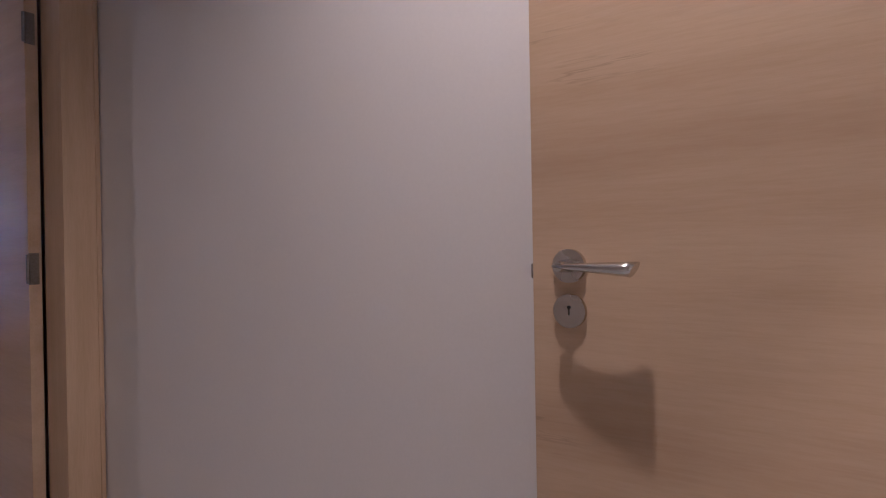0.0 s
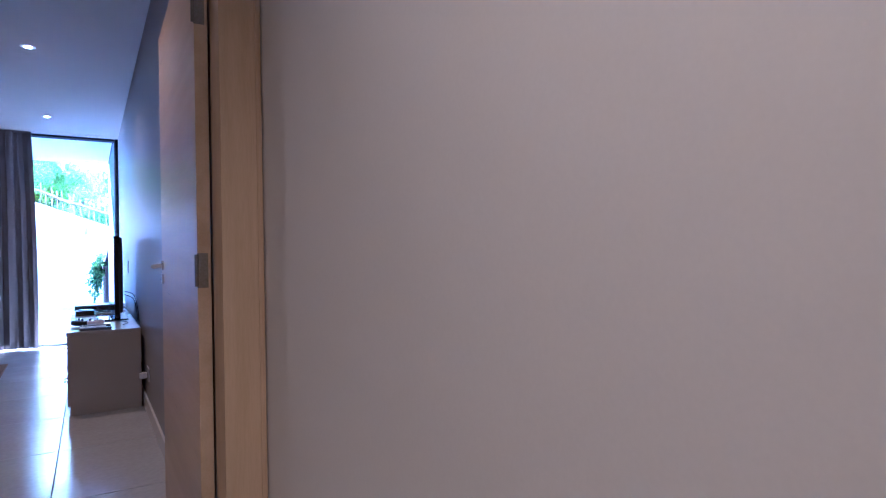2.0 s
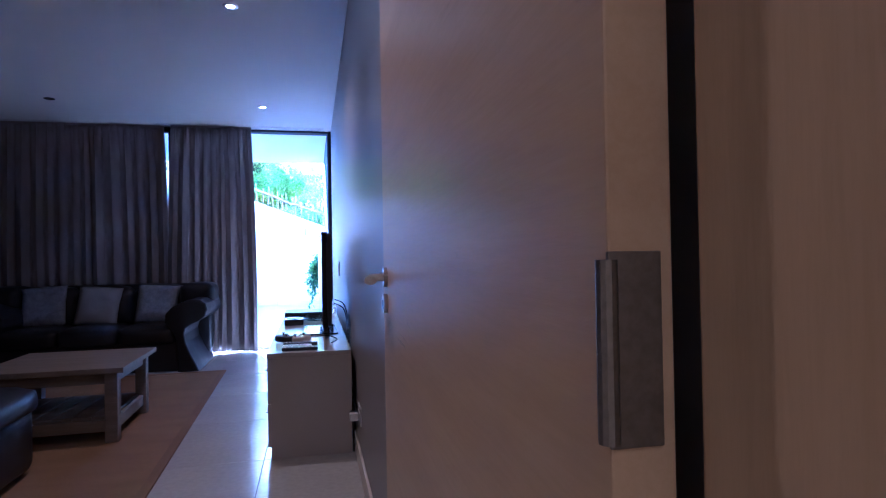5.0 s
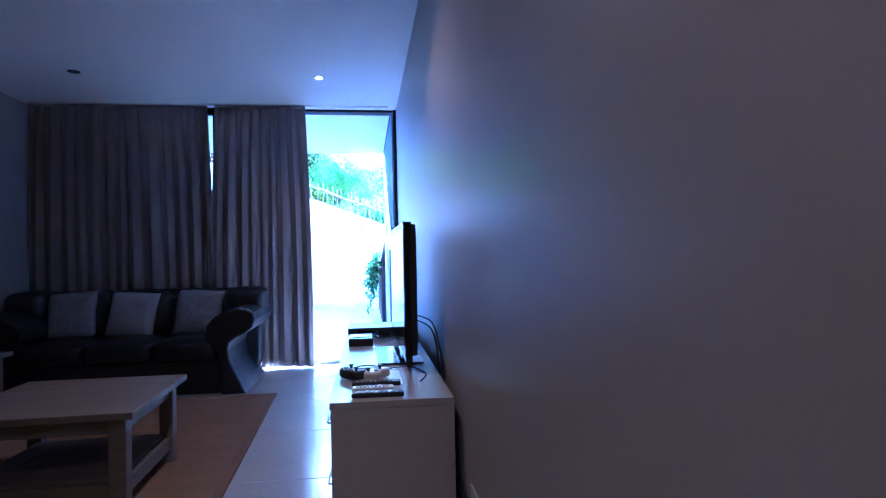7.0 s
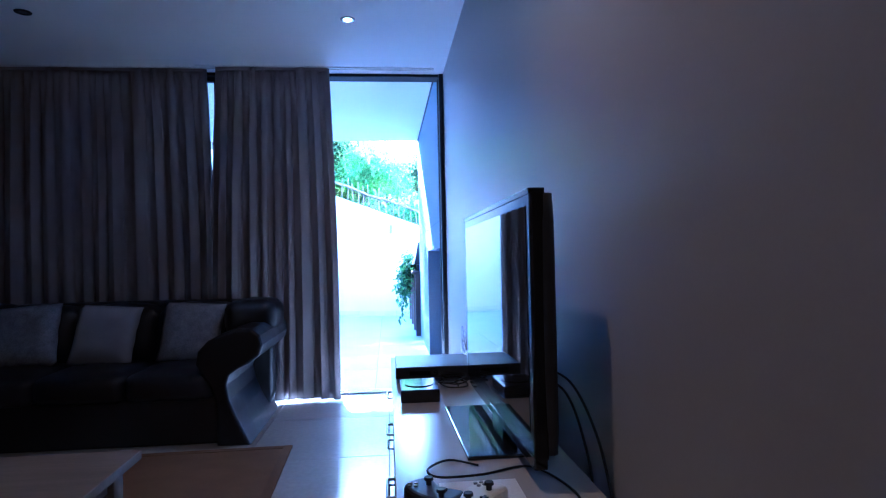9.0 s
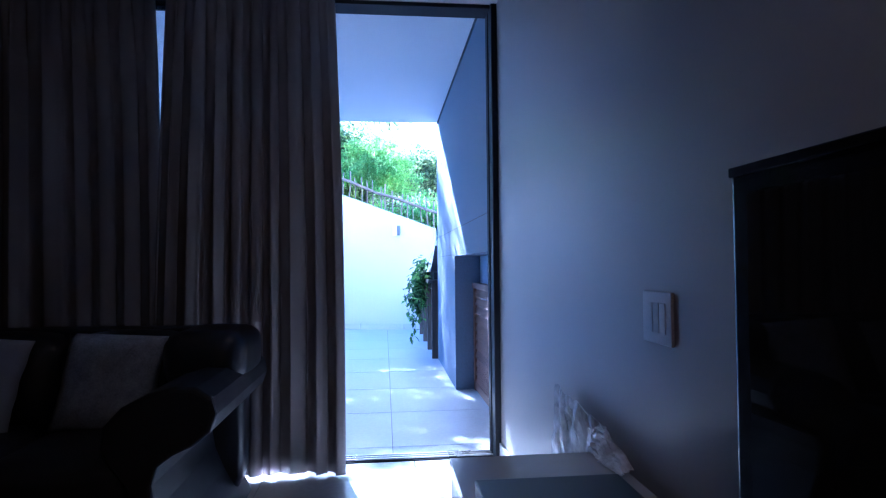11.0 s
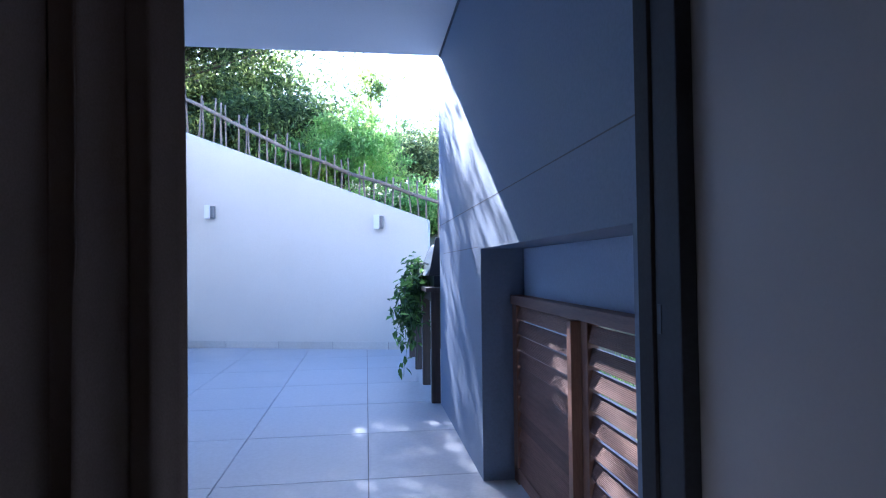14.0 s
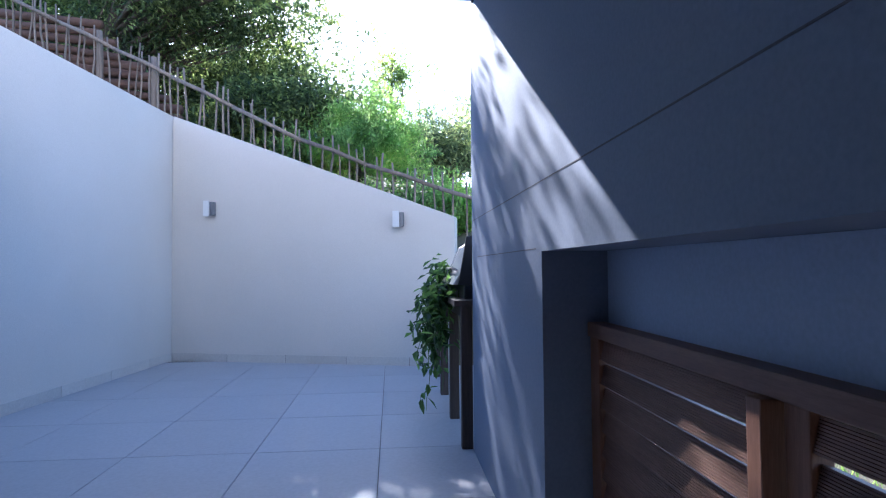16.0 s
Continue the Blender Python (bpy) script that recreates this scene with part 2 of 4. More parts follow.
FILM = cling("clear_plastic_film")
SOIL = surface("hillside_soil", (0.09, 0.075, 0.045), (0.17, 0.15, 0.08), 0.95, big=0.6, fine=14, bump=0.6, distance=0.03)
GRASS = leafy("grass_blades", (0.06, 0.12, 0.025), (0.17, 0.26, 0.06))
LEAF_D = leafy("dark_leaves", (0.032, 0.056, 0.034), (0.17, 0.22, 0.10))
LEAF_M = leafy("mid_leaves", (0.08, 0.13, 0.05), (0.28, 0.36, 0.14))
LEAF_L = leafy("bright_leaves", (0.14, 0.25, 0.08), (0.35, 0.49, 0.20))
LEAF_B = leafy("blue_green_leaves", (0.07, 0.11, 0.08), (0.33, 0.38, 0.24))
LEAF_P = leafy("pot_plant_leaves", (0.02, 0.045, 0.02), (0.09, 0.16, 0.05))
SILVER = surface("grill_sheet", (0.5, 0.5, 0.5), (0.62, 0.62, 0.62), 0.28, metal=1.0)


# ---- mesh helpers ----
def mesh_ob(name, bm, material, parent=None, label="", smooth=False):
    me = bpy.data.meshes.new(name)
    bm.to_mesh(me)
    bm.free()
    for mt in (material if isinstance(material, (list, tuple)) else [material]):
        me.materials.append(mt)
    if smooth:
        me.polygons.foreach_set("use_smooth", [True] * len(me.polygons))
    ob = new(name, me)
    if parent:
        ob.parent = parent
    return tagged(ob, label)


def part(name, bm, material, parent, label="", smooth=False):
    return mesh_ob(name, bm, material, parent, label, smooth)


def thing(name, label, category, group="", at=(0, 0, 0), rz=0):
    e = new(name)
    e.matrix_basis = pose(*at, 0, 0, rz)
    e.empty_display_size = 0.1
    return tagged(e, label, category, group)


def setting(ob, label="", category=""):
    return tagged(ob, label, category, kind="structure")


def box(lo, hi, bevel=0.0, bm=None, m=None):
    own = bmesh.new()
    lo, hi = Vector(lo), Vector(hi)
    bmesh.ops.create_cube(own, size=1, matrix=Matrix.Translation((lo + hi) / 2) @ Matrix.Diagonal((*(hi - lo), 1)))
    if bevel:
        bmesh.ops.bevel(own, geom=own.edges[:], offset=bevel, segments=2, affect="EDGES", profile=0.6)
    if m:
        bmesh.ops.transform(own, matrix=m, verts=own.verts)
    if bm is None:
        return own
    tmp = bpy.data.meshes.new("tmp")
    own.to_mesh(tmp)
    own.free()
    bm.from_mesh(tmp)
    bpy.data.meshes.remove(tmp)
    return bm


def rod(a, b, r, r2=None, seg=12, bm=None):
    a, b = Vector(a), Vector(b)
    own = bm or bmesh.new()
    q = (b - a).to_track_quat("Z", "Y").to_matrix().to_4x4()
    bmesh.ops.create_cone(own, cap_ends=True, segments=seg, radius1=r, radius2=r if r2 is None else r2, depth=(b - a).length,
                          matrix=Matrix.Translation((a + b) / 2) @ q)
    return own


def tube(points, r, seg=6, bm=None, taper=None):
    """A round bar along points."""
    own = bm or bmesh.new()
    pts = [Vector(p) for p in points]
    rings = []
    for i, p in enumerate(pts):
        d = (pts[min(i + 1, len(pts) - 1)] - pts[max(i - 1, 0)]).normalized()
        side = d.cross(Vector((0.31, 0.17, 0.93)))
        side.normalize()
        up = side.cross(d)
        rr = r if taper is None else r + (taper - r) * i / (len(pts) - 1)
        rings.append([own.verts.new(p + rr * (math.cos(6.2832 * k / seg) * side + math.sin(6.2832 * k / seg) * up)) for k in range(seg)])
    for u, v in zip(rings, rings[1:]):
        for k in range(seg):
            own.faces.new((u[k], u[(k + 1) % seg], v[(k + 1) % seg], v[k]))
    own.faces.new(rings[0][::-1])
    own.faces.new(rings[-1])
    return own


def extruded(outline, axis, lo, hi, bevel=0.0):
    """A closed outline in the plane across an axis, drawn out from lo to hi."""
    own = bmesh.new()

    def at(u, v, w):
        return {"x": (w, u, v), "y": (u, w, v), "z": (u, v, w)}[axis]
    a = [own.verts.new(at(u, v, lo)) for u, v in outline]
    b = [own.verts.new(at(u, v, hi)) for u, v in outline]
    n = len(outline)
    for k in range(n):
        own.faces.new((a[k], a[(k + 1) % n], b[(k + 1) % n], b[k]))
    own.faces.new(a[::-1])
    own.faces.new(b)
    bmesh.ops.recalc_face_normals(own, faces=own.faces)
    if bevel:
        rim = [e for e in own.edges if all(v in a for v in e.verts) or all(v in b for v in e.verts)]
        bmesh.ops.bevel(own, geom=rim, offset=bevel, segments=3, affect="EDGES", profile=0.5)
    return own


def puffy(lo, hi, bulge=0.03, cuts=6, edge=0.03):
    """A stuffed block with rounded edges and swollen faces."""
    own = bmesh.new()
    bmesh.ops.create_cube(own, size=2)
    bmesh.ops.subdivide_edges(own, edges=own.edges[:], cuts=cuts, use_grid_fill=True)
    lo, hi = Vector(lo), Vector(hi)
    half, mid = (hi - lo) / 2, (hi + lo) / 2
    for v in own.verts:
        p = v.co.copy()
        q = p
        inner = Vector([max(-h + edge, min(h - edge, c * h)) for c, h in zip(q, half)])
        outer = Vector([c * h for c, h in zip(q, half)])
        d = outer - inner
        r = inner + (d.normalized() * edge if d.length > 1e-6 else Vector())
        for k in range(3):
            if abs(q[k]) > 0.999:
                a, c = q[(k + 1) % 3], q[(k + 2) % 3]
                r[k] += math.copysign(bulge * (1 - a * a) * (1 - c * c), q[k])
        v.co = mid + r
    return own


def wall_with_hole(name, lo, hi, holes, axis, material, label):
    """A wall box cut by holes, given in the wall's own length and height; built of blocks that butt."""
    n = "xyz".index(axis)
    cuts = sorted({lo[n], hi[n], *[c for h in holes for c in h[:2]]})
    own = bmesh.new()
    for a, b in zip(cuts, cuts[1:]):
        spans = sorted((h[2], h[3]) for h in holes if h[0] <= a and b <= h[1])
        z = lo[2]
        for z0, z1 in spans + [(hi[2], hi[2])]:
            if z0 - z > 1e-4:
                l2, h2 = list(lo), list(hi)
                l2[n], h2[n], l2[2], h2[2] = a, b, z, z0
                box(l2, h2, 0, own)
            z = z1
    bmesh.ops.remove_doubles(own, verts=own.verts, dist=1e-4)
    return setting(mesh_ob(name, own, material), label, "wall")


# ---- the shell of the house ----
def block(name, lo, hi, material, label, category):
    return setting(mesh_ob(name, box(lo, hi), material), label, category)


floor = block("floor", (-2.9, -2.3, -0.25), (0.815, 9.40, -0.008), GROUT, "pale porcelain tiled floor with thin grey joints", "floor")
block("ceiling", (-2.9, 2.17, 2.70), (1.35, 9.36, 3.05), CEIL, "smooth white painted living room ceiling", "ceiling")
block("ceiling_lobby", (-1.1, -2.3, 2.50), (1.0, 2.17, 3.05), CEIL, "smooth white painted lobby ceiling", "ceiling")
block("wall_east_living", (0.75, 2.17, -0.25), (0.97, 9.54, 2.70), SATIN, "satin painted living room wall, its white dimmed to grey in the colour", "wall")
block("wall_east_lobby", (0.815, -2.3, -0.25), (1.0, 2.17, 2.50), PAINT, "cream painted lobby wall beside the door", "wall")
wall_with_hole("wall_south_living", (-2.9, 2.06, -0.25), (0.815, 2.17, 2.70), [(-0.30, 0.812, -0.008, 2.10)], "x", PAINT, "painted partition wall with a doorway")
wall_with_hole("wall_south_lobby", (-1.1, -0.60, -0.25), (0.815, -0.47, 2.50), [(-0.22, 0.812, -0.008, 2.10)], "x", PAINT, "painted partition wall with a doorway behind")
block("wall_west_lobby", (-1.25, -2.3, -0.25), (-1.1, 2.06, 2.50), PAINT, "cream painted lobby wall", "wall")
block("wall_south_end", (-1.25, -2.45, -0.25), (1.0, -2.3, 2.50), PAINT, "cream painted end wall", "wall")
block("wall_west_living", (-3.05, 2.06, -0.25), (-2.90, 9.50, 3.05), SATIN, "painted living room side wall, its white dimmed to grey in the colour", "wall")
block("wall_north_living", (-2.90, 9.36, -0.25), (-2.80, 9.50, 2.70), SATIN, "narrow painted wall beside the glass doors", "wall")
block("lintel", (-2.9, 9.36, 2.70), (0.735, 9.52, 3.05), PLASTER, "white plastered beam over the glass doors", "beam")
base = setting(new("baseboard"), "cream skirting along the living room wall", "skirting")
part("skirting_board", box((0.736, 2.45, 0.0), (0.7495, 9.348, 0.10), 0.003), PAINT, base)
block("canopy", (-3.6, 9.52, 2.885), (0.735, 13.05, 3.10), SOFFIT, "white painted flat canopy over the patio", "canopy")

# Added out of view: throws warm sunlight back onto the patio walls.
block("unseen_bounce_wall", (-7.0, 9.36, 3.10), (5.0, 9.60, 6.6), PLASTER, "unseen cream wall added above the house to bounce warm sunlight", "wall")

# patio walls
wall_with_hole("wall_east_patio", (0.735, 9.54, -0.25), (1.35, 13.20, 3.60), [(9.59, 11.42, -0.038, 1.225)], "y", GREYWALL, "grey plastered wall with a low recess and grooves, skylight blue in its colour")
block("recess_back", (0.975, 9.592, 0.915), (1.005, 11.418, 1.224), COOL, "white plastered panel at the back of the recess, skylight blue in its colour", "wall")
# Grooves are not cut; dark strips on the face give their shade.
for nm, y0, y1, z in (("groove_shade_strip", 9.55, 13.195, 1.475), ("groove_shade_strip", 11.50, 12.95, 1.236)):
    gr = mesh_ob(nm, box((0.7335, y0, z - 0.002), (0.7355, y1, z + 0.002)), STRIPSHADE)
    setting(gr, "thin dark strip painted as the shade of a groove across the grey wall", "groove")
# Solid dark strip put where the canopy meets the wall, as its shade.
block("gap_shade_strip", (0.722, 9.545, 2.870), (0.7345, 13.045, 2.8845), STRIPSHADE, "dark strip painted as the shade between canopy and wall", "trim")
PA, PB = Vector((-2.72, 17.46, 0)), Vector((0.975, 16.45, 0))
PC = Vector((-3.55, 9.40, 0))
ABN = Vector((-(PB - PA).y, (PB - PA).x, 0)).normalized()


def slanted_wall(name, a, b, za, zb, thick, label):
    n = Vector((-(b - a).y, (b - a).x, 0)).normalized() * thick
    own = bmesh.new()
    ring = []
    for p, z in ((a, za), (b, zb)):
        ring.append([own.verts.new((q.x, q.y, zz)) for q, zz in ((p, -0.25), (p + n, -0.25), (p + n, z + 0.01), (p, z))])
    for k in range(4):
        own.faces.new((ring[0][k], ring[0][(k + 1) % 4], ring[1][(k + 1) % 4], ring[1][k]))
    own.faces.new(ring[0])
    own.faces.new(ring[1])
    bmesh.ops.recalc_face_normals(own, faces=own.faces)
    bmesh.ops.bevel(own, geom=own.edges[:], offset=0.008, segments=2, affect="EDGES")
    return setting(mesh_ob(name, own, PLASTER), label, "wall")


wall_n = slanted_wall("wall_north_patio", PA, PB, 3.25, 1.795, 0.22, "cream plastered garden wall with a sloping top")
wall_w = slanted_wall("wall_west_patio", PC, PA + (PA - PC).normalized() * 0.2, 3.18, 3.25, 0.22, "cream plastered side wall of the patio")


def skirting_tiles(wall, a, b, step, side):
    d = (b - a).normalized()
    n = Vector((-d.y, d.x, 0)) * side
    length, s = (b - a).length, 0.0
    strip = part("skirting_bed", box((0, 0.0005, 0), (length, 0.005, 0.102)), GROUT, wall)
    ang = math.degrees(math.atan2(d.y, d.x))
    strip.matrix_basis = Matrix.Translation((a.x, a.y, -0.03)) @ pose(0, 0, 0, 0, 0, ang) @ (Matrix.Identity(4) if side > 0 else Matrix.Diagonal((1, -1, 1, 1)))
    while s < length - 0.05:
        w = min(step, length - s) - 0.007
        bm = box((0, 0.001, 0), (w, 0.012, 0.105), 0.002)
        ob = part("skirting_tile", bm, SKIRT, wall)
        ob.matrix_basis = Matrix.Translation((a.x + d.x * s, a.y + d.y * s, -0.03)) @ pose(0, 0, 0, 0, 0, ang) @ (Matrix.Identity(4) if side > 0 else Matrix.Diagonal((1, -1, 1, 1)))
        s += step


# ---- terrain ----
def smooth(a, b, v):
    t = max(0.0, min(1.0, (v - a) / (b - a)))
    return t * t * (3 - 2 * t)


def wall_top(x):
    return 3.25 - (x + 2.72) * 0.394 if x < 0.975 else 1.79 - (x - 0.975) * 0.3


def ground_height(x, y):
    line = 16.45 + (0.975 - x) * 0.273 + 0.12
    low = -0.30
    hw = max(-0.1, min(3.6, wall_top(x) - 0.30))
    back = smooth(0.0, 0.25, y - line) * (hw + 0.3 + 0.22 * max(0.0, min(14.0, y - line - 0.6)))
    side = smooth(3.80, 4.1, -x) * 3.2 * smooth(6.0, 9.0, y)
    bumps = 0.12 * noise.noise(Vector((x * 0.5, y * 0.5, 0))) * smooth(0.3, 1.2, y - line)
    east = 0.22 * smooth(1.36, 1.5, x)
    return low + max(back, side) + bumps + east


def ground_sheet():
    xs = sorted({*[round(-9 + 0.3 * i, 3) for i in range(61)], *[-300, -120, -60, -30, -18, -12, 12, 18, 30, 60, 120, 300, -3.80, -4.0, -4.1]})
    ys = sorted({*[round(15.6 + 0.15 * i, 3) for i in range(28)], *[20 + 0.6 * i for i in range(16)], *[-300, -120, -40, -10, 0, 5, 7, 9, 11, 13, 15, 36, 60, 120, 300]})
    own = bmesh.new()
    vs = [[own.verts.new((x, y, ground_height(x, y))) for x in xs] for y in ys]
    for j in range(len(ys) - 1):
        for i in range(len(xs) - 1):
            own.faces.new((vs[j][i], vs[j][i + 1], vs[j + 1][i + 1], vs[j + 1][i]))
    setting(mesh_ob("ground", own, SOIL, smooth=True), "brown soil hillside rising behind the garden wall", "ground")


ground_sheet()


# ---- doors ----
def lever_handle(parent, x, y, z, out, toward, q=1.0):
    """A lever on a round rose with a lock rose below; out: side it stands off to, toward: way the lever points along y."""
    part("rose", rod((x, y, z), (x + out * 0.010 * q, y, z), 0.026 * q, seg=36), ROSE, parent)
    neck = rod((x, y, z), (x + out * 0.050 * q, y, z), 0.0115 * q, 0.0075 * q, seg=20)
    part("neck", neck, STEEL, parent)
    own = bmesh.new()
    rings = []
    for k in range(9):
        f = k / 8
        w, h = (0.007 + 0.009 * f) * q, (0.0025 + 0.0085 * f ** 0.8) * q
        cx, cy, cz = x + out * q * (0.044 + 0.009 * f + 0.004 * math.sin(f * 3.1)), y + toward * q * (-0.009 + 0.123 * f), z + 0.001 - 0.004 * f
        rings.append([own.verts.new((cx + w * math.cos(a), cy + toward * q * 0.006 * f ** 6 * math.sin(a), cz + h * math.sin(a))) for a in [6.2832 * i / 16 for i in range(16)]])
    for u, v in zip(rings, rings[1:]):
        for k in range(16):
            own.faces.new((u[k], u[(k + 1) % 16], v[(k + 1) % 16], v[k]))
    own.faces.new(rings[0])
    own.faces.new(rings[-1])
    bmesh.ops.recalc_face_normals(own, faces=own.faces)
    lever = part("lever", own, STEEL, parent, "brushed steel lever", smooth=True)
    for poly in lever.data.polygons:
        poly.use_smooth = len(poly.vertices) == 4
    lock = part("lock_rose", rod((x, y, z - 0.070 * q), (x + out * 0.009, y, z - 0.070 * q), 0.026 * q, seg=36), ROSE, parent)
    slot = rod((x + out * 0.009, y, z - 0.064 * q), (x + out * 0.0098, y, z - 0.064 * q), 0.003, seg=12)
    box((x + min(0, out * 0.0098) if out < 0 else x + 0.009, y - 0.001, z - 0.076 * q), (x + out * 0.009 if out < 0 else x + 0.0098, y + 0.001, z - 0.064 * q), 0, slot)
    part("keyhole", slot, BLACKP, lock)


def door_leaf(name, x_face, hinge_y, latch_y, thick, tilt, label, inset, hz, q=1.0):
    """An open leaf along the wall: its face looks to -x."""
    d = setting(thing(name, label, "door"))
    leaf = part("leaf", box((x_face, hinge_y, 0.008), (x_face + thick, latch_y, 2.045), 0.0015), OAK, d)
    lever_handle(d, x_face, latch_y - inset, hz, -1, -1, q)
    plate = part("lock_plate", box((x_face + 0.009, latch_y - 0.001, 0.94), (x_face + thick - 0.009, latch_y + 0.0015, 1.13), 0.0005), STEEL, d)
    part("latch", box((x_face + 0.014, latch_y + 0.0015, 1.045), (x_face + 0.026, latch_y + 0.010, 1.070), 0.002), STEEL, plate)
    for z in (0.24, 1.054, 1.80):
        h = part("hinge", box((x_face - 0.001, hinge_y - 0.0025, z - 0.049), (x_face + thick - 0.008, hinge_y + 0.0005, z + 0.049), 0.0006), HINGE, d, "dull steel butt hinge")
        part("hinge_pin", rod((x_face - 0.003, hinge_y - 0.004, z - 0.045), (x_face - 0.003, hinge_y - 0.004, z + 0.045), 0.0055, seg=12), HINGE, h)
    pivot = Matrix.Translation((x_face, hinge_y, 0))
    d.matrix_basis = pivot @ pose(0, 0, 0, 0, 0, tilt) @ pivot.inverted()
    return d


door_leaf("door_1", 0.664, 2.188, 3.222, 0.036, -0.5, "open pale oak veneered door beside the living room wall", 0.060, 1.060, 0.8)
door_leaf("door_2", 0.768, -0.43, 0.53, 0.040, 0.0, "open pale oak veneered door standing against the lobby wall", 0.064, 1.067)


def door_frame(name, y0, y1, xl, xr, label):
    f = setting(thing(name, label, "door frame"))
    for nm, a, b in (("jamb", xr, 0.812), ("jamb", -0.30 if xl < -0.25 else -0.22, xl)):
        part(nm, box((a, y0, -0.008), (b, y1, 2.10), 0.003), OAKV, f)
    part("head", box((xl, y0, 2.055), (xr, y1, 2.10), 0.003), OAKV, f)
    part("stop_bead", box((xr + 0.093, y0 - 0.004, 0.0), (xr + 0.100, y0 + 0.001, 2.10), 0.001), OAKV, f)
    return f


door_frame("door_frame_1", 2.04, 2.172, -0.26, 0.703, "pale oak door frame with a flat face")
door_frame("door_frame_2", -0.62, -0.452, -0.18, 0.762, "pale oak door frame behind the lobby door")

# ---- glass doors ----
win = setting(thing("window_1", "full height glass sliding doors in dark aluminium, slid open", "sliding door"))
part("jamb", box((0.708, 9.452, 0.0), (0.7495, 9.515, 2.70), 0.003), ALU, win)
part("jamb_seal", box((0.714, 9.350, 0.0), (0.7495, 9.447, 2.70), 0.004), SEAL, win, "black rubber sealed inner jamb")
part("jamb_channel", box((0.716, 9.447, 0.0), (0.7495, 9.452, 2.70)), RUBBER, win)
part("jamb", box((-2.80, 9.365, 0.0), (-2.73, 9.515, 2.676), 0.003), ALU, win)
part("head_rail", box((-2.80, 9.37, 2.676), (0.712, 9.515, 2.70), 0.003), ALU, win)
track = part("track", box((-2.73, 9.402, -0.03), (0.712, 9.515, 0.004), 0.002), ALU, win)
for ty in (9.425, 9.46, 9.495):
    part("rail", box((-2.73, ty - 0.004, 0.004), (0.712, ty + 0.004, 0.014)), STEEL, track)
part("lock_strike", box((0.7125, 9.425, 0.985), (0.7143, 9.440, 1.045), 0.0005), BLACKP, win)
for x0, x1, yy in ((-2.73, -1.10, 9.43), (-1.55, -0.36, 9.475)):
    pane = part("sash", box((x0, yy - 0.018, 0.015), (x0 + 0.06, yy + 0.018, 2.676), 0.002), ALU, win)
    part("stile", box((x1 - 0.06, yy - 0.018, 0.015), (x1, yy + 0.018, 2.676), 0.002), ALU, pane)
    part("bottom_rail", box((x0 + 0.06, yy - 0.018, 0.015), (x1 - 0.06, yy + 0.018, 0.09), 0.002), ALU, pane)
    part("top_rail", box((x0 + 0.06, yy - 0.018, 2.646), (x1 - 0.06, yy + 0.018, 2.676), 0.002), ALU, pane)
    gl = part("pane", box((x0 + 0.055, yy - 0.003, 0.085), (x1 - 0.055, yy + 0.003, 2.65)), GLASS, pane)
    gl.visible_shadow = False


# ---- downlights ----
def downlight(x, y, z, lit):
    d = thing("downlight", "lit round recessed ceiling downlight" if lit else "unlit round recessed ceiling downlight", "downlight", "ceiling downlights")
    own = bmesh.new()
    prof = ((0.0215, 0.0), (0.027, -0.006), (0.047, -0.004), (0.049, 0.001))
    rings = [[own.verts.new((x + r * math.cos(a), y + r * math.sin(a), z + dz)) for a in [6.2832 * k / 28 for k in range(28)]] for r, dz in prof]
    for u, v in zip(rings, rings[1:]):
        for k in range(28):
            own.faces.new((u[k], u[(k + 1) % 28], v[(k + 1) % 28], v[k]))
    part("rim", own, STEEL if lit else ALU, d, smooth=True)
    part("lens", rod((x, y, z - 0.0035), (x, y, z - 0.001), 0.0225, seg=24), LENS if lit else LENSOFF, d)
    return d


for lx, ly, lit in ((0.03, 3.24, True), (0.03, 5.76, True), (0.02, 8.26, True), (-1.965, 8.24, False), (-1.965, 5.76, False)):
    downlight(lx, ly, 2.70, lit)
downlight(0.37, 0.38, 2.50, True)
downlight(-0.2, -0.9, 2.50, True)


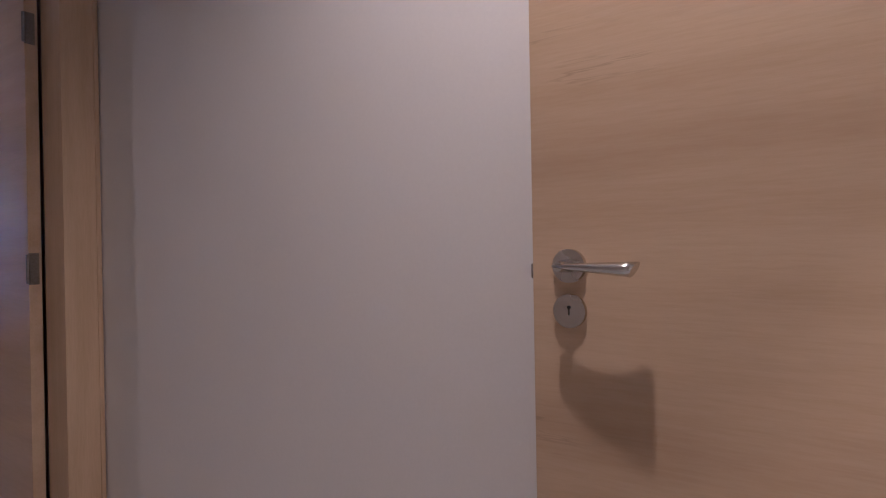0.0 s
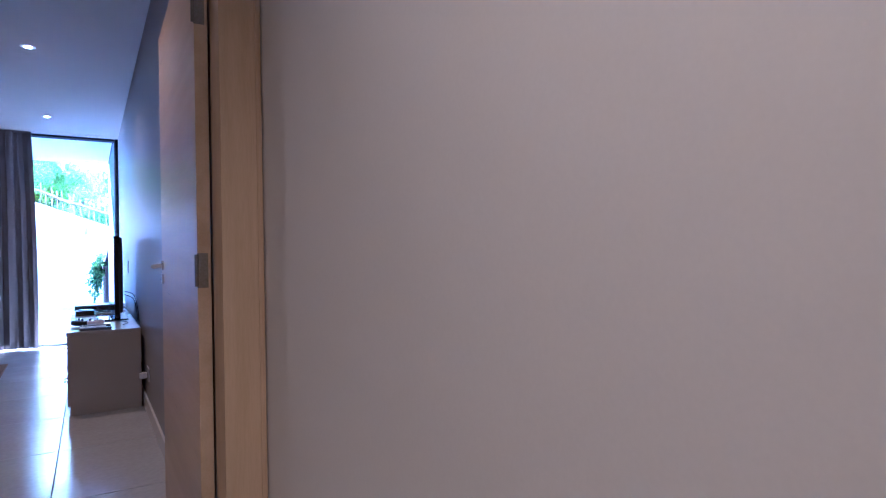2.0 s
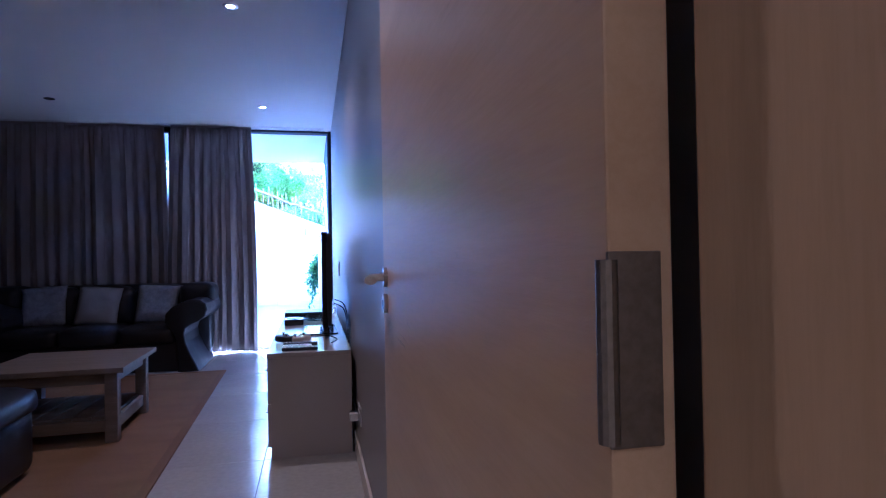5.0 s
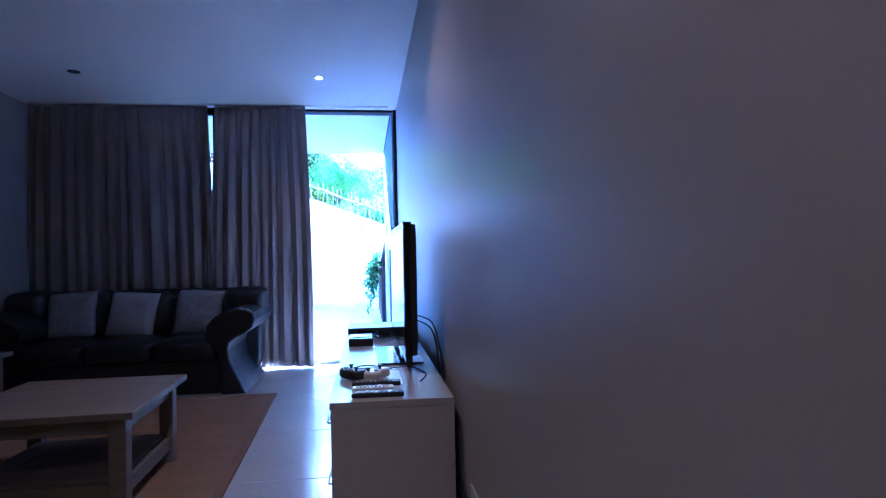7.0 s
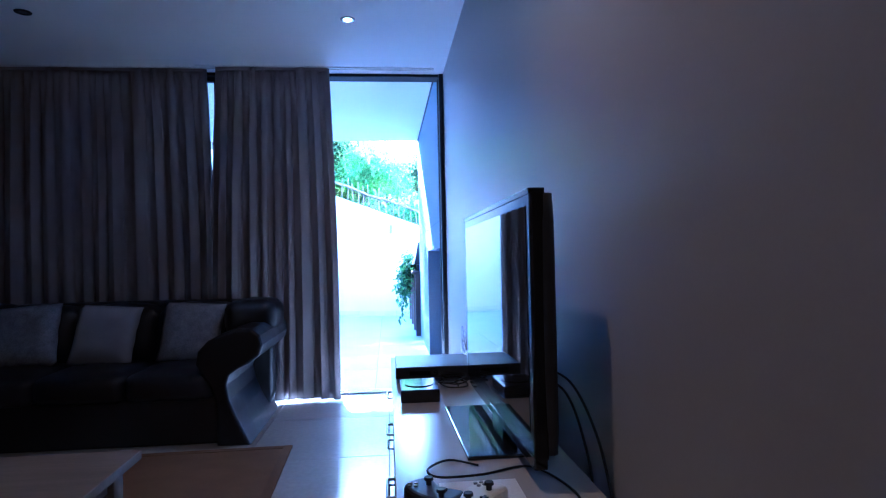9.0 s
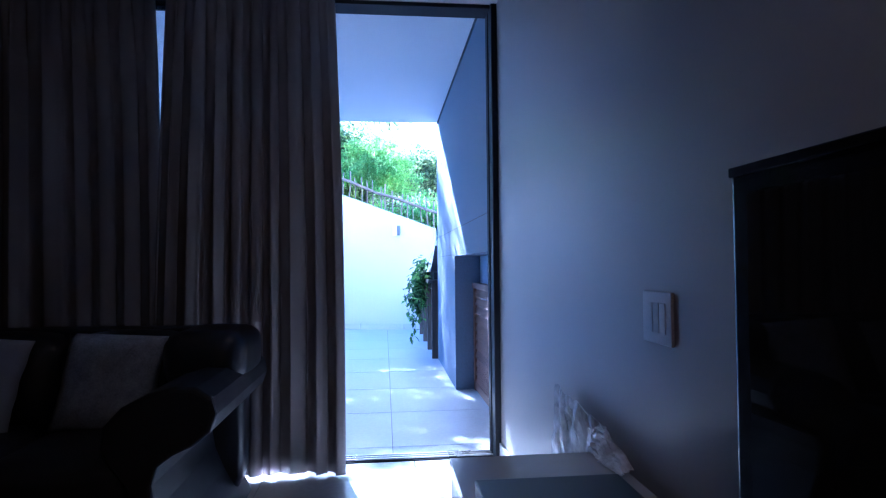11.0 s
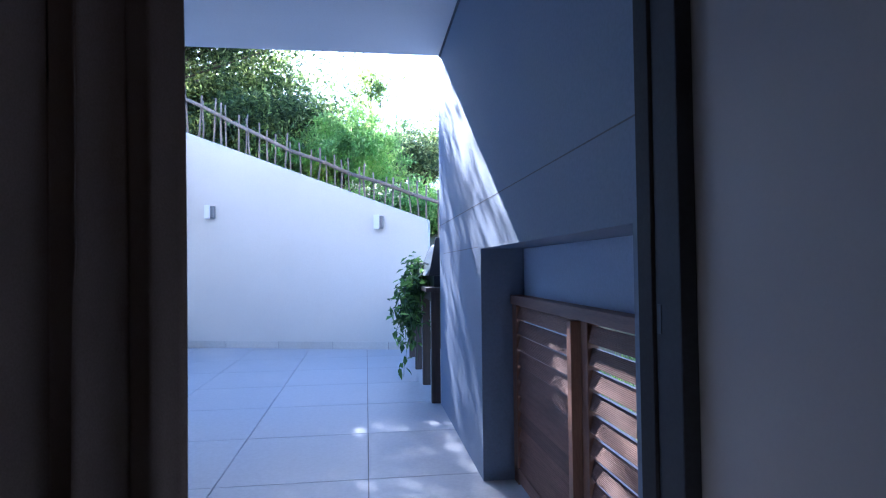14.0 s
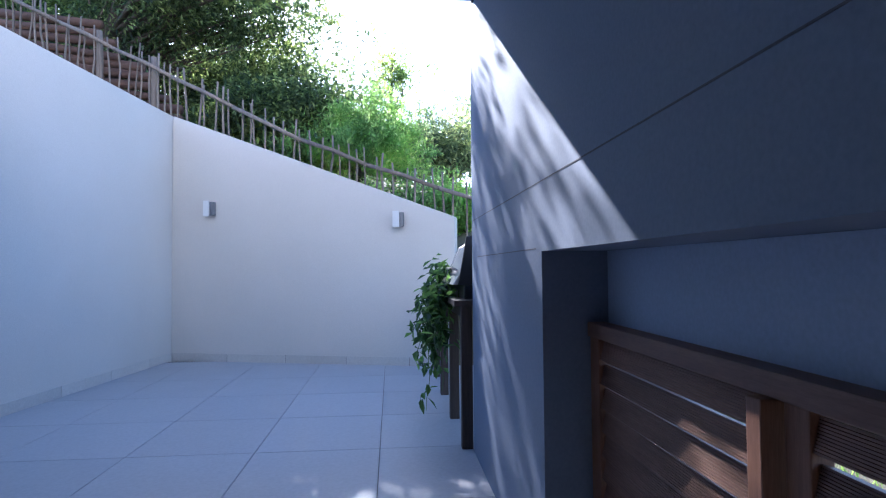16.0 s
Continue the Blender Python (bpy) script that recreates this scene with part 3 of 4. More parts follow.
# ---- curtains ----
def curtain(label, tl, tr, bl, br, folds, seed, ztop, yc=9.262):
    """A hanging cloth between its top and bottom corners, in soft uneven folds."""
    rnd = random.Random(seed)
    c = thing("curtain", label, "curtain", "curtains at the glass doors")
    own = bmesh.new()
    nu, nv = folds * 14, 26
    ph = [rnd.uniform(-0.6, 0.6) for _ in range(folds + 2)]
    am = [rnd.uniform(0.55, 1.15) for _ in range(folds + 2)]
    grid = []
    for j in range(nv + 1):
        v = j / nv
        row = []
        for i in range(nu + 1):
            u = i / nu
            f = min(1.0, max(0.0, u + 0.016 * math.sin(9.7 * u + seed) * math.sin(math.pi * u) + 0.011 * math.sin(24.0 * u + 2 * seed) * math.sin(math.pi * u))) * folds
            k, fr = int(f), f - int(f)
            p = ph[k] + (ph[min(k + 1, folds + 1)] - ph[k]) * fr
            a = am[k] + (am[min(k + 1, folds + 1)] - am[k]) * fr
            pinch = 0.35 + 0.65 * smooth(0.0, 0.12, v)
            amp = 0.027 * a * pinch * (0.75 + 0.5 * v)
            y = yc + amp * math.sin(6.2832 * f + p + 0.5 * math.sin(2.2 * v + k)) + 0.010 * math.sin(14.1 * u + 3 * v) + 0.009 * (1 - smooth(0.0, 0.22, v)) * math.sin(18.85 * f + p)
            s = (tl + (bl - tl) * v) * (1 - u) + (tr + (br - tr) * v) * u
            belly = 0.018 * math.sin(3.1 * v) * (2 * u - 1)
            x = s + belly + 0.010 * math.sin(6.2832 * f * 2 + 1.3)
            z = ztop - v * (ztop - 0.018) + 0.005 * math.sin(9 * u + 2) * v
            row.append(own.verts.new((x, y, z)))
        grid.append(row)
    for j in range(nv):
        for i in range(nu):
            own.faces.new((grid[j][i], grid[j][i + 1], grid[j + 1][i + 1], grid[j + 1][i]))
    cloth = part("cloth", own, CURTAIN, c, smooth=True)
    md = cloth.modifiers.new("thickness", "SOLIDIFY")
    md.thickness = 0.004
    part("heading", box((tl + 0.01, yc - 0.015, ztop - 0.025), (tr - 0.01, yc + 0.015, ztop), 0.004), CURTAIN, c)
    return c


curtain("taupe floor length curtain drawn across the glass", -2.86, -1.187, -2.86, -1.13, 13, 3, 2.690)
curtain("taupe floor length curtain gathered beside the open door", -1.098, -0.206, -1.17, -0.152, 9, 8, 2.690, 9.212)
trk = thing("curtain_track", "slim white curtain track on the ceiling", "curtain track")
part("rail", box((-2.89, 9.252, 2.691), (0.66, 9.272, 2.6995), 0.002), WHITEP, trk)
part("rail", box((-1.25, 9.202, 2.691), (0.66, 9.222, 2.6995), 0.002), WHITEP, trk)

# ---- rug ----
rug = thing("rug", "brown woven sisal rug with a dark bound edge", "rug")
RUGM4 = Matrix.Translation((-0.28, 5.8, 0)) @ pose(0, 0, 0, 0, 0, 1.6)
part("field", box((-2.30, -1.85, 0.001), (-0.05, 2.21, 0.011), 0.002, m=RUGM4), RUGM, rug)
for a, b in (((-0.05, -1.90, 0.001), (0.0, 2.26, 0.013)), ((-2.35, -1.90, 0.001), (-2.30, 2.26, 0.013)), ((-2.30, 2.21, 0.001), (-0.05, 2.26, 0.013)), ((-2.30, -1.90, 0.001), (-0.05, -1.85, 0.013))):
    part("binding", box(a, b, 0.003, m=RUGM4), RUGEDGE, rug)


# ---- wooden tables ----
def wooden_table(label, x0, x1, y0, y1, h, group):
    t = thing("coffee_table", label, "table", group)
    part("tabletop", box((x0, y0, h - 0.032), (x1, y1, h), 0.004), TABLEWOOD, t)
    i, w = 0.045, 0.072
    for lx in (x0 + i, x1 - i - w):
        for ly in (y0 + i, y1 - i - w):
            part("leg", box((lx, ly, 0.012), (lx + w, ly + w, h - 0.032), 0.004), TABLEWOOD, t)
    for ly in (y0 + i + 0.02, y1 - i - 0.045):
        part("apron", box((x0 + i + w, ly, h - 0.105), (x1 - i - w, ly + 0.025, h - 0.032), 0.002), TABLEWOOD, t)
        part("stretcher", box((x0 + i + w, ly, 0.075), (x1 - i - w, ly + 0.025, 0.145), 0.002), TABLEWOOD, t)
    for lx in (x0 + i + 0.02, x1 - i - 0.045):
        part("apron", box((lx, y0 + i + w, h - 0.105), (lx + 0.025, y1 - i - w, h - 0.032), 0.002), TABLEWOOD, t)
        part("stretcher", box((lx, y0 + i + w, 0.075), (lx + 0.025, y1 - i - w, 0.145), 0.002), TABLEWOOD, t)
    n = 6
    for k in range(n):
        a = x0 + i + 0.05 + (x1 - x0 - 2 * i - 0.10) * k / n
        b = x0 + i + 0.05 + (x1 - x0 - 2 * i - 0.10) * (k + 1) / n - 0.004
        part("shelf_board", box((a, y0 + i + 0.046, 0.145), (b, y1 - i - 0.046, 0.163), 0.002), TABLEWOOD, t)
    return t


wooden_table("square limed wood coffee table with a slatted shelf", -1.45, -0.625, 5.76, 6.60, 0.468, "wooden tables").matrix_basis = Matrix.Translation((-0.625, 6.60, 0)) @ pose(0, 0, 0, 0, 0, 1.4) @ Matrix.Translation((0.625, -6.60, 0))
wooden_table("small limed wood side table beside the sofa", -2.72, -2.20, 7.25, 7.80, 0.472, "wooden tables")


# ---- sofa ----
def arm_outline(x_in, side):
    """S-shaped front of a rolled sofa arm; side +1: the outer face looks to +x."""
    pts = ((0.0, 0.0), (0.20, 0.0), (0.165, 0.08), (0.115, 0.18), (0.075, 0.28), (0.06, 0.37), (0.075, 0.43), (0.13, 0.47), (0.20, 0.50), (0.26, 0.55),
           (0.28, 0.61), (0.265, 0.67), (0.21, 0.71), (0.13, 0.715), (0.04, 0.69), (-0.05, 0.645), (-0.11, 0.58), (-0.12, 0.50), (-0.08, 0.43), (-0.03, 0.36), (0.0, 0.25))
    return [(x_in + side * u, v) for u, v in pts]


sofa = thing("sofa", "black leather three seat sofa with scrolled arms", "sofa")
part("base", box((-2.50, 8.20, 0.0), (-0.80, 9.06, 0.30), 0.02), LEATHER, sofa)
for k in range(3):
    x0 = -2.44 + k * 0.537
    part("seat_cushion", puffy((x0, 8.16, 0.27), (x0 + 0.530, 8.78, 0.45), 0.025, 8, 0.05), LEATHER, sofa, smooth=True)
    part("back_cushion", puffy((x0 + 0.004, 8.70, 0.42), (x0 + 0.526, 8.98, 0.82), 0.035, 8, 0.07), LEATHER, sofa, smooth=True)
part("back", puffy((-2.62, 8.86, 0.05), (-0.62, 9.10, 0.845), 0.01, 8, 0.07), LEATHER, sofa, smooth=True)
for xin, side in ((-0.81, 1), (-2.45, -1)):
    bm = extruded(arm_outline(xin, side), "y", 8.135, 9.08, 0.018)
    part("arm", bm, LEATHER, sofa, smooth=False)
part("arm_pad", puffy((-0.88, 8.56, 0.62), (-0.545, 9.02, 0.855), 0.015, 8, 0.07), LEATHER, sofa, smooth=True)
part("arm_pad", puffy((-2.72, 8.56, 0.62), (-2.40, 9.02, 0.855), 0.015, 8, 0.07), LEATHER, sofa, smooth=True)


def cushion(x, y, z, size, lean, twist, material, label):
    c = thing("cushion", label, "cushion", "cushions on the sofa", (x, y, z))
    own = bmesh.new()
    n = 14
    top, bot = {}, {}
    for i in range(n + 1):
        for j in range(n + 1):
            u, v = 2 * i / n - 1, 2 * j / n - 1
            swell = (max(0, 1 - u ** 4) * max(0, 1 - v ** 4)) ** 0.6
            pull = 1 - 0.06 * (1 - u * u) * abs(v) - 0.06 * (1 - v * v) * abs(u)
            dent = 0.012 * noise.noise(Vector((3 * u + x, 3 * v, 2)))
            px, pz = u * size / 2 * pull, (v + 1) * size / 2 * 1.0
            top[i, j] = own.verts.new((px, -0.065 * swell - dent, pz))
            bot[i, j] = top[i, j] if i in (0, n) or j in (0, n) else own.verts.new((px, 0.055 * swell, pz))
    for i in range(n):
        for j in range(n):
            own.faces.new((top[i, j], top[i + 1, j], top[i + 1, j + 1], top[i, j + 1]))
            q = (bot[i, j], bot[i, j + 1], bot[i + 1, j + 1], bot[i + 1, j])
            if own.faces.get(q) is None and len({*q}) == 4:
                try:
                    own.faces.new(q)
                except ValueError:
                    pass
    part("cover", own, material, c, smooth=True)
    c.matrix_basis = pose(x, y, z, -lean, twist, 0)
    return c


cushion(-2.17, 8.56, 0.448, 0.43, 19, -4, CUSH, "grey crushed velvet cushion leaning on the sofa")
cushion(-1.69, 8.55, 0.448, 0.42, 21, 4, CUSHP, "plain light grey cushion leaning on the sofa")
cushion(-1.12, 8.56, 0.448, 0.42, 19, 3, CUSH, "grey crushed velvet cushion leaning on the sofa arm")

ott = thing("ottoman", "black leather ottoman with a padded top", "ottoman")
part("body", puffy((-1.69, 4.70, 0.03), (-0.91, 5.38, 0.36), 0.01, 8, 0.05), LEATHER, ott, smooth=True)
part("pad", puffy((-1.71, 4.68, 0.32), (-0.89, 5.40, 0.465), 0.03, 8, 0.06), LEATHER, ott, smooth=True)
for fx in (-1.63, -1.00):
    for fy in (4.76, 5.29):
        part("foot", rod((fx, fy, 0.012), (fx, fy, 0.05), 0.02, 0.025), BLACKP, ott)

# ---- media cabinet and what stands on it ----
cab = thing("media_cabinet", "low grey laminate media cabinet with bar handles", "cabinet")
CX0, CX1, CY0, CY1, CH = 0.262, 0.722, 5.275, 7.66, 0.582
part("top_panel", box((CX0 - 0.004, CY0 - 0.004, CH - 0.026), (CX1, CY1 + 0.004, CH), 0.002), CABTOP, cab)
part("side_panel", box((CX0 + 0.018, CY0, 0.0), (CX1, CY0 + 0.02, CH - 0.027), 0.001), CABM, cab)
part("side_panel", box((CX0 + 0.018, CY1 - 0.02, 0.0), (CX1, CY1, CH - 0.027), 0.001), CABM, cab)
part("back_panel", box((CX1 - 0.012, CY0 + 0.021, 0.04), (CX1 - 0.002, CY1 - 0.021, CH - 0.027)), CABM, cab)
part("plinth", box((CX0 + 0.05, CY0 + 0.021, 0.0), (CX0 + 0.07, CY1 - 0.021, 0.06)), CABM, cab)
part("bottom_panel", box((CX0 + 0.021, CY0 + 0.021, 0.06), (CX1 - 0.013, CY1 - 0.021, 0.08)), CABM, cab)
for k in range(4):
    a = CY0 + 0.003 + k * (CY1 - CY0) / 4
    b = a + (CY1 - CY0) / 4 - 0.005
    for z0, z1 in ((0.065, 0.30), (0.304, CH - 0.030)):
        dr = part("drawer_front", box((CX0, a, z0), (CX0 + 0.018, b, z1), 0.0015), CABM, cab)
        mid, hz = (a + b) / 2, (z0 + z1) / 2 + 0.02
        bar = tube(((CX0, mid - 0.07, hz), (CX0 - 0.024, mid - 0.07, hz), (CX0 - 0.026, mid - 0.064, hz), (CX0 - 0.026, mid + 0.064, hz), (CX0 - 0.024, mid + 0.07, hz), (CX0, mid + 0.07, hz)), 0.0045, 8)
        part("handle", bar, STEEL, dr, "steel bar handle", smooth=True)

tv = thing("television", "black flat screen television on a glass stand", "television")
TVM = Matrix.Translation((0.571, 5.735, 0.655)) @ pose(0, 0, 0, 0, 0, 0.8)
part("bezel", box((0.0, 0.0, 0.0), (0.034, 1.00, 0.615), 0.006, m=TVM), BEZEL, tv)
part("screen", box((-0.0015, 0.035, 0.055), (0.004, 0.965, 0.58), m=TVM), SCREEN, tv)
part("back_shell", puffy((0.016, 0.0015, 0.004), (0.064, 0.9985, 0.613), 0.004, 8, 0.018), BLACKP, tv, smooth=True).matrix_basis = TVM
part("speaker_strip", box((0.004, 0.02, -0.028), (0.036, 0.98, 0.001), 0.004, m=TVM), GLOSSB, tv)
part("neck", box((0.015, 0.42, -0.066), (0.06, 0.58, 0.0), 0.006, m=TVM), GLOSSB, tv)
part("stand_base", box((-0.118, 0.24, -0.0725), (0.11, 0.78, -0.062), 0.004, m=TVM), GLOSSB, tv, "glossy black glass base")
part("edge_trim", box((-0.003, -0.002, 0.605), (0.036, 1.002, 0.619), 0.002, m=TVM), BEZEL, tv)

dvd = thing("media_player", "flat black media player box on the cabinet", "media player")
part("case", box((0.276, 6.98, CH + 0.018), (0.616, 7.30, CH + 0.068), 0.004), BLACKP, dvd)
for fx in (0.30, 0.59):
    for fy in (7.0, 7.28):
        part("foot", rod((fx, fy, CH + 0.0), (fx, fy, CH + 0.019), 0.014, seg=12), BLACKP, dvd)
part("display", box((0.336, 6.976, CH + 0.033), (0.456, 6.981, CH + 0.051)), SCREEN, dvd)
rout = thing("router", "small glossy black box with a round top on the cabinet", "router")
part("case", box((0.290, 6.62, CH), (0.435, 6.84, CH + 0.048), 0.006), GLOSSB, rout)
part("top_plate", rod((0.3625, 6.73, CH + 0.0475), (0.3625, 6.73, CH + 0.051), 0.055, seg=28), GLOSSB, rout)


def remote(x, y, rz, length, label, accent, shell=None):
    r = thing("remote_control", label, "remote", "remote controls on the cabinet", (x, y, CH), rz)
    part("case", box((-length / 2, -0.023, 0.0), (length / 2, 0.023, 0.019), 0.006), shell or BLACKP, r)
    for i in range(9):
        for j in range(3):
            bm = box((-length / 2 + 0.014 + i * (length - 0.03) / 9, -0.016 + j * 0.0115, 0.0185), (-length / 2 + 0.024 + i * (length - 0.03) / 9, -0.008 + j * 0.0115, 0.0215), 0.001)
            part("button", bm, accent if (i + j) % 4 else WHITEP, r)
    return r


remote(0.437, 5.345, -1.0, 0.20, "black remote control with grey buttons", GREYP)
remote(0.420, 5.438, 1.5, 0.165, "slim white remote control with grey buttons", GREYP, WHITEP)
remote(0.436, 5.540, -2.5, 0.20, "black remote control with dark buttons", GREYP)


def gamepad(x, y, rz, shell, label):
    g = thing("game_controller", label, "controller", "game controllers on the cabinet", (x, y, CH), rz)
    ol = []
    for k in range(40):
        a = 6.2832 * k / 40
        cx, sy = math.cos(a), math.sin(a)
        grip = 0.034 * max(0.0, -sy) * abs(cx) ** 1.5
        ol.append((0.075 * cx * (1 + 0.06 * max(0, -sy)), 0.042 * sy - grip * 1.4 + 0.012 * max(0.0, -sy) * (1 - abs(cx))))
    part("shell", extruded(ol, "z", 0.006, 0.044, 0.012), shell, g, smooth=False)
    for sx, sy in ((-0.045, 0.012), (0.022, -0.014)):
        st = part("thumbstick", rod((sx, sy, 0.040), (sx, sy, 0.056), 0.006, seg=12), BLACKP, g)
        part("cap", rod((sx, sy, 0.055), (sx, sy, 0.061), 0.0105, 0.0095, seg=16), BLACKP, st)
    for bx, by in ((0.045, 0.022), (0.045, 0.002), (0.035, 0.012), (0.055, 0.012)):
        part("button", rod((bx, by, 0.043), (bx, by, 0.047), 0.0045, seg=10), GREYP, g)
    part("dpad", box((-0.032, -0.018, 0.043), (-0.014, -0.012, 0.047), 0.001, box((-0.026, -0.024, 0.043), (-0.020, -0.006, 0.047), 0.001)), BLACKP, g)
    return g


gamepad(0.332, 5.690, 128, BLACKP, "black wireless game controller lying on the cabinet")
gamepad(0.432, 5.655, 66, WHITEP, "white wireless game controller lying on the cabinet")

folder = thing("paper_folder", "white paper folder lying under the controllers", "folder")
part("sheet", box((0.36, 5.535, CH + 0.0005), (0.545, 5.83, CH + 0.003), 0.0005), WHITEP, folder)


def cable(label, pts, r=0.0034):
    c = thing("cable", label, "cable", "black cables")
    fine = []
    P = [Vector(p) for p in pts]
    for i in range(len(P) - 1):
        p0, p1, p2, p3 = P[max(i - 1, 0)], P[i], P[i + 1], P[min(i + 2, len(P) - 1)]
        for k in range(8):
            t = k / 8
            fine.append(0.5 * ((2 * p1) + (p2 - p0) * t + (2 * p0 - 5 * p1 + 4 * p2 - p3) * t * t + (3 * p1 - p0 - 3 * p2 + p3) * t ** 3))
    fine.append(P[-1])
    part("lead", tube(fine, r, 6), RUBBER, c, smooth=True)


cable("black cable looping from the television to the wall", ((0.655, 6.0, 0.82), (0.715, 5.92, 0.79), (0.735, 5.79, 0.69), (0.738, 5.69, 0.55), (0.736, 5.52, 0.36), (0.736, 5.26, 0.28), (0.733, 5.05, 0.275)))
cable("black cable hanging behind the television", ((0.655, 6.06, 0.79), (0.718, 5.97, 0.75), (0.736, 5.86, 0.62), (0.736, 5.74, 0.42), (0.736, 5.30, 0.23), (0.733, 5.00, 0.27)))
cable("thin black cable lying in a loop on the cabinet", ((0.47, 5.93, CH + 0.004), (0.40, 5.98, CH + 0.004), (0.34, 5.90, CH + 0.012), (0.36, 5.82, CH + 0.02), (0.47, 5.86, CH + 0.006), (0.60, 5.90, CH + 0.004), (0.66, 5.72, CH + 0.004), (0.62, 5.56, CH + 0.004)), 0.003)

tangle, rnd = [], random.Random(31)
for k in range(26):
    a = k * 1.15
    tangle.append((0.505 + 0.045 * math.cos(a) + rnd.uniform(-0.02, 0.02), 6.86 + 0.07 * math.sin(a) + rnd.uniform(-0.02, 0.02), CH + 0.006 + 0.0018 * k + rnd.uniform(0, 0.006)))
cable("tangled black cables lying on the cabinet behind the television", tangle, 0.003)


def wall_plate(name, label, category, y0, y1, z0, z1, rockers):
    w = thing(name, label, category)
    part("plate", box((0.7415, y0, z0), (0.7498, y1, z1), 0.003), SATPL, w)
    n = rockers
    wid = (y1 - y0 - 0.05) / n
    for k in range(n):
        a = y0 + 0.025 + k * wid
        part("rocker", box((0.7395, a + 0.002, z0 + 0.028), (0.742, a + wid - 0.002, z1 - 0.028), 0.001), SATPL, w)


wall_plate("light_switch", "satin grey three gang light switch on the wall", "light switch", 7.275, 7.425, 0.943, 1.072, 3)
wall_plate("wall_socket", "satin grey wall socket with plugs near the floor", "socket", 4.92, 5.08, 0.24, 0.33, 2)
plug = thing("plug", "white and black plug in the wall socket", "plug")
part("body", box((0.69, 4.96, 0.26), (0.736, 5.00, 0.30), 0.008), WHITEP, plug)
part("body", box((0.695, 5.02, 0.255), (0.736, 5.055, 0.295), 0.008), BLACKP, plug)

# plastic wrapped board leaning between cabinet and window
wrap = thing("wrapped_panel", "white panel wrapped in clear crumpled plastic film", "panel")
part("panel", box((0.715, 7.70, 0.0), (0.733, 8.04, 0.62), 0.003), WHITEP, wrap)
own = bmesh.new()
rows = []
for i in range(37):
    u = i / 36
    y = 7.44 + 0.68 * u
    zlo = 0.001 if y > 7.68 else CH + 0.006
    ztop = 0.655 + 0.035 * u + 0.030 * noise.noise(Vector((u * 9, 0, 3))) - 0.05 * max(0.0, 0.25 - u) / 0.25
    r = []
    for j in range(25):
        v = j / 24
        x = 0.672 + 0.014 * noise.noise(Vector((u * 9, v * 8, 0))) + 0.008 * noise.noise(Vector((u * 34, v * 33, 4))) + 0.038 * v
        r.append(own.verts.new((x, y + 0.012 * noise.noise(Vector((u * 20, v * 14, 8))), zlo + v * (ztop - zlo))))
    rows.append(r)
for i in range(36):
    for j in range(24):
        own.faces.new((rows[i][j], rows[i + 1][j], rows[i + 1][j + 1], rows[i][j + 1]))
fm = part("film", own, FILM, wrap, "clear crumpled plastic film")
fm.modifiers.new("thickness", "SOLIDIFY").thickness = 0.0008

# ---- patio ----
gate = thing("timber_gate", "low dark hardwood slatted gate across the wall recess", "gate")
GX = 0.905
part("top_rail", box((GX - 0.01, 9.595, 0.922), (GX + 0.055, 11.415, 0.972), 0.004), HARDWOOD, gate)
part("bottom_rail", box((GX, 9.60, -0.01), (GX + 0.045, 11.40, 0.06), 0.004), HARDWOOD, gate)
for y0, y1, xo in ((11.33, 11.415, 0.0), (10.408, 10.455, -0.032), (10.325, 10.39, 0.0), (9.595, 9.66, 0.0)):
    part("stile", box((GX + xo, y0, -0.028), (GX + 0.045, y1, 0.921), 0.004), HARDV, gate)


def reeded_board(length, h):
    """A grooved decking board along y, its ridges facing -x."""
    n, depth = 11, 0.0025
    ol = [(0.020, 0.0), (0.020, h)]
    for k in range(n):
        z1, z0 = h - k * h / n, h - (k + 1) * h / n
        ol += [(0.0, z1 - 0.0008), (0.0, z0 + 0.0022), (depth, z0 + 0.0018), (depth, z0 + 0.0004)]
    return extruded([(x, z) for x, z in ol], "y", 0.0, length)


for y0, y1, bh in ((10.46, 11.33, 0.0715), (9.66, 10.325, 0.065)):
    master = None
    for k in range(11):
        z = 0.848 - k * 0.0805
        if master is None:
            master = part("slat", reeded_board(y1 - y0, bh), HARDWOOD, gate)
            ob = master
        else:
            ob = new("slat", master.data)
            ob.parent = gate
        ob.matrix_basis = pose(GX + 0.004, y0, z, 0, 13, 0)

# lamp boxes on the garden wall
dAB = (PB - PA).normalized()
for s, z in ((0.59, 1.975), (3.14, 1.775)):
    p = PA + dAB * s
    wl = thing("wall_lamp", "white box shaped up and down wall light", "wall lamp", "garden wall lights", (p.x, p.y, z), math.degrees(math.atan2(dAB.y, dAB.x)))
    part("front", box((-0.06, -0.12, -0.10), (0.022, -0.105, 0.10), 0.002), WHITEP, wl)
    part("side", box((-0.06, -0.105, -0.10), (-0.05, -0.02, 0.10), 0.002), WHITEP, wl)
    part("side", box((0.024, -0.098, -0.085), (0.062, -0.02, 0.085), 0.002), ALUSIDE, wl, "dull grey metal side")
    part("backplate", box((-0.05, -0.02, -0.09), (0.05, -0.0005, 0.09), 0.002), GREYP, wl)
    part("reflector", rod((-0.015, -0.06, -0.06), (-0.015, -0.06, 0.06), 0.03, seg=16), STEEL, wl)

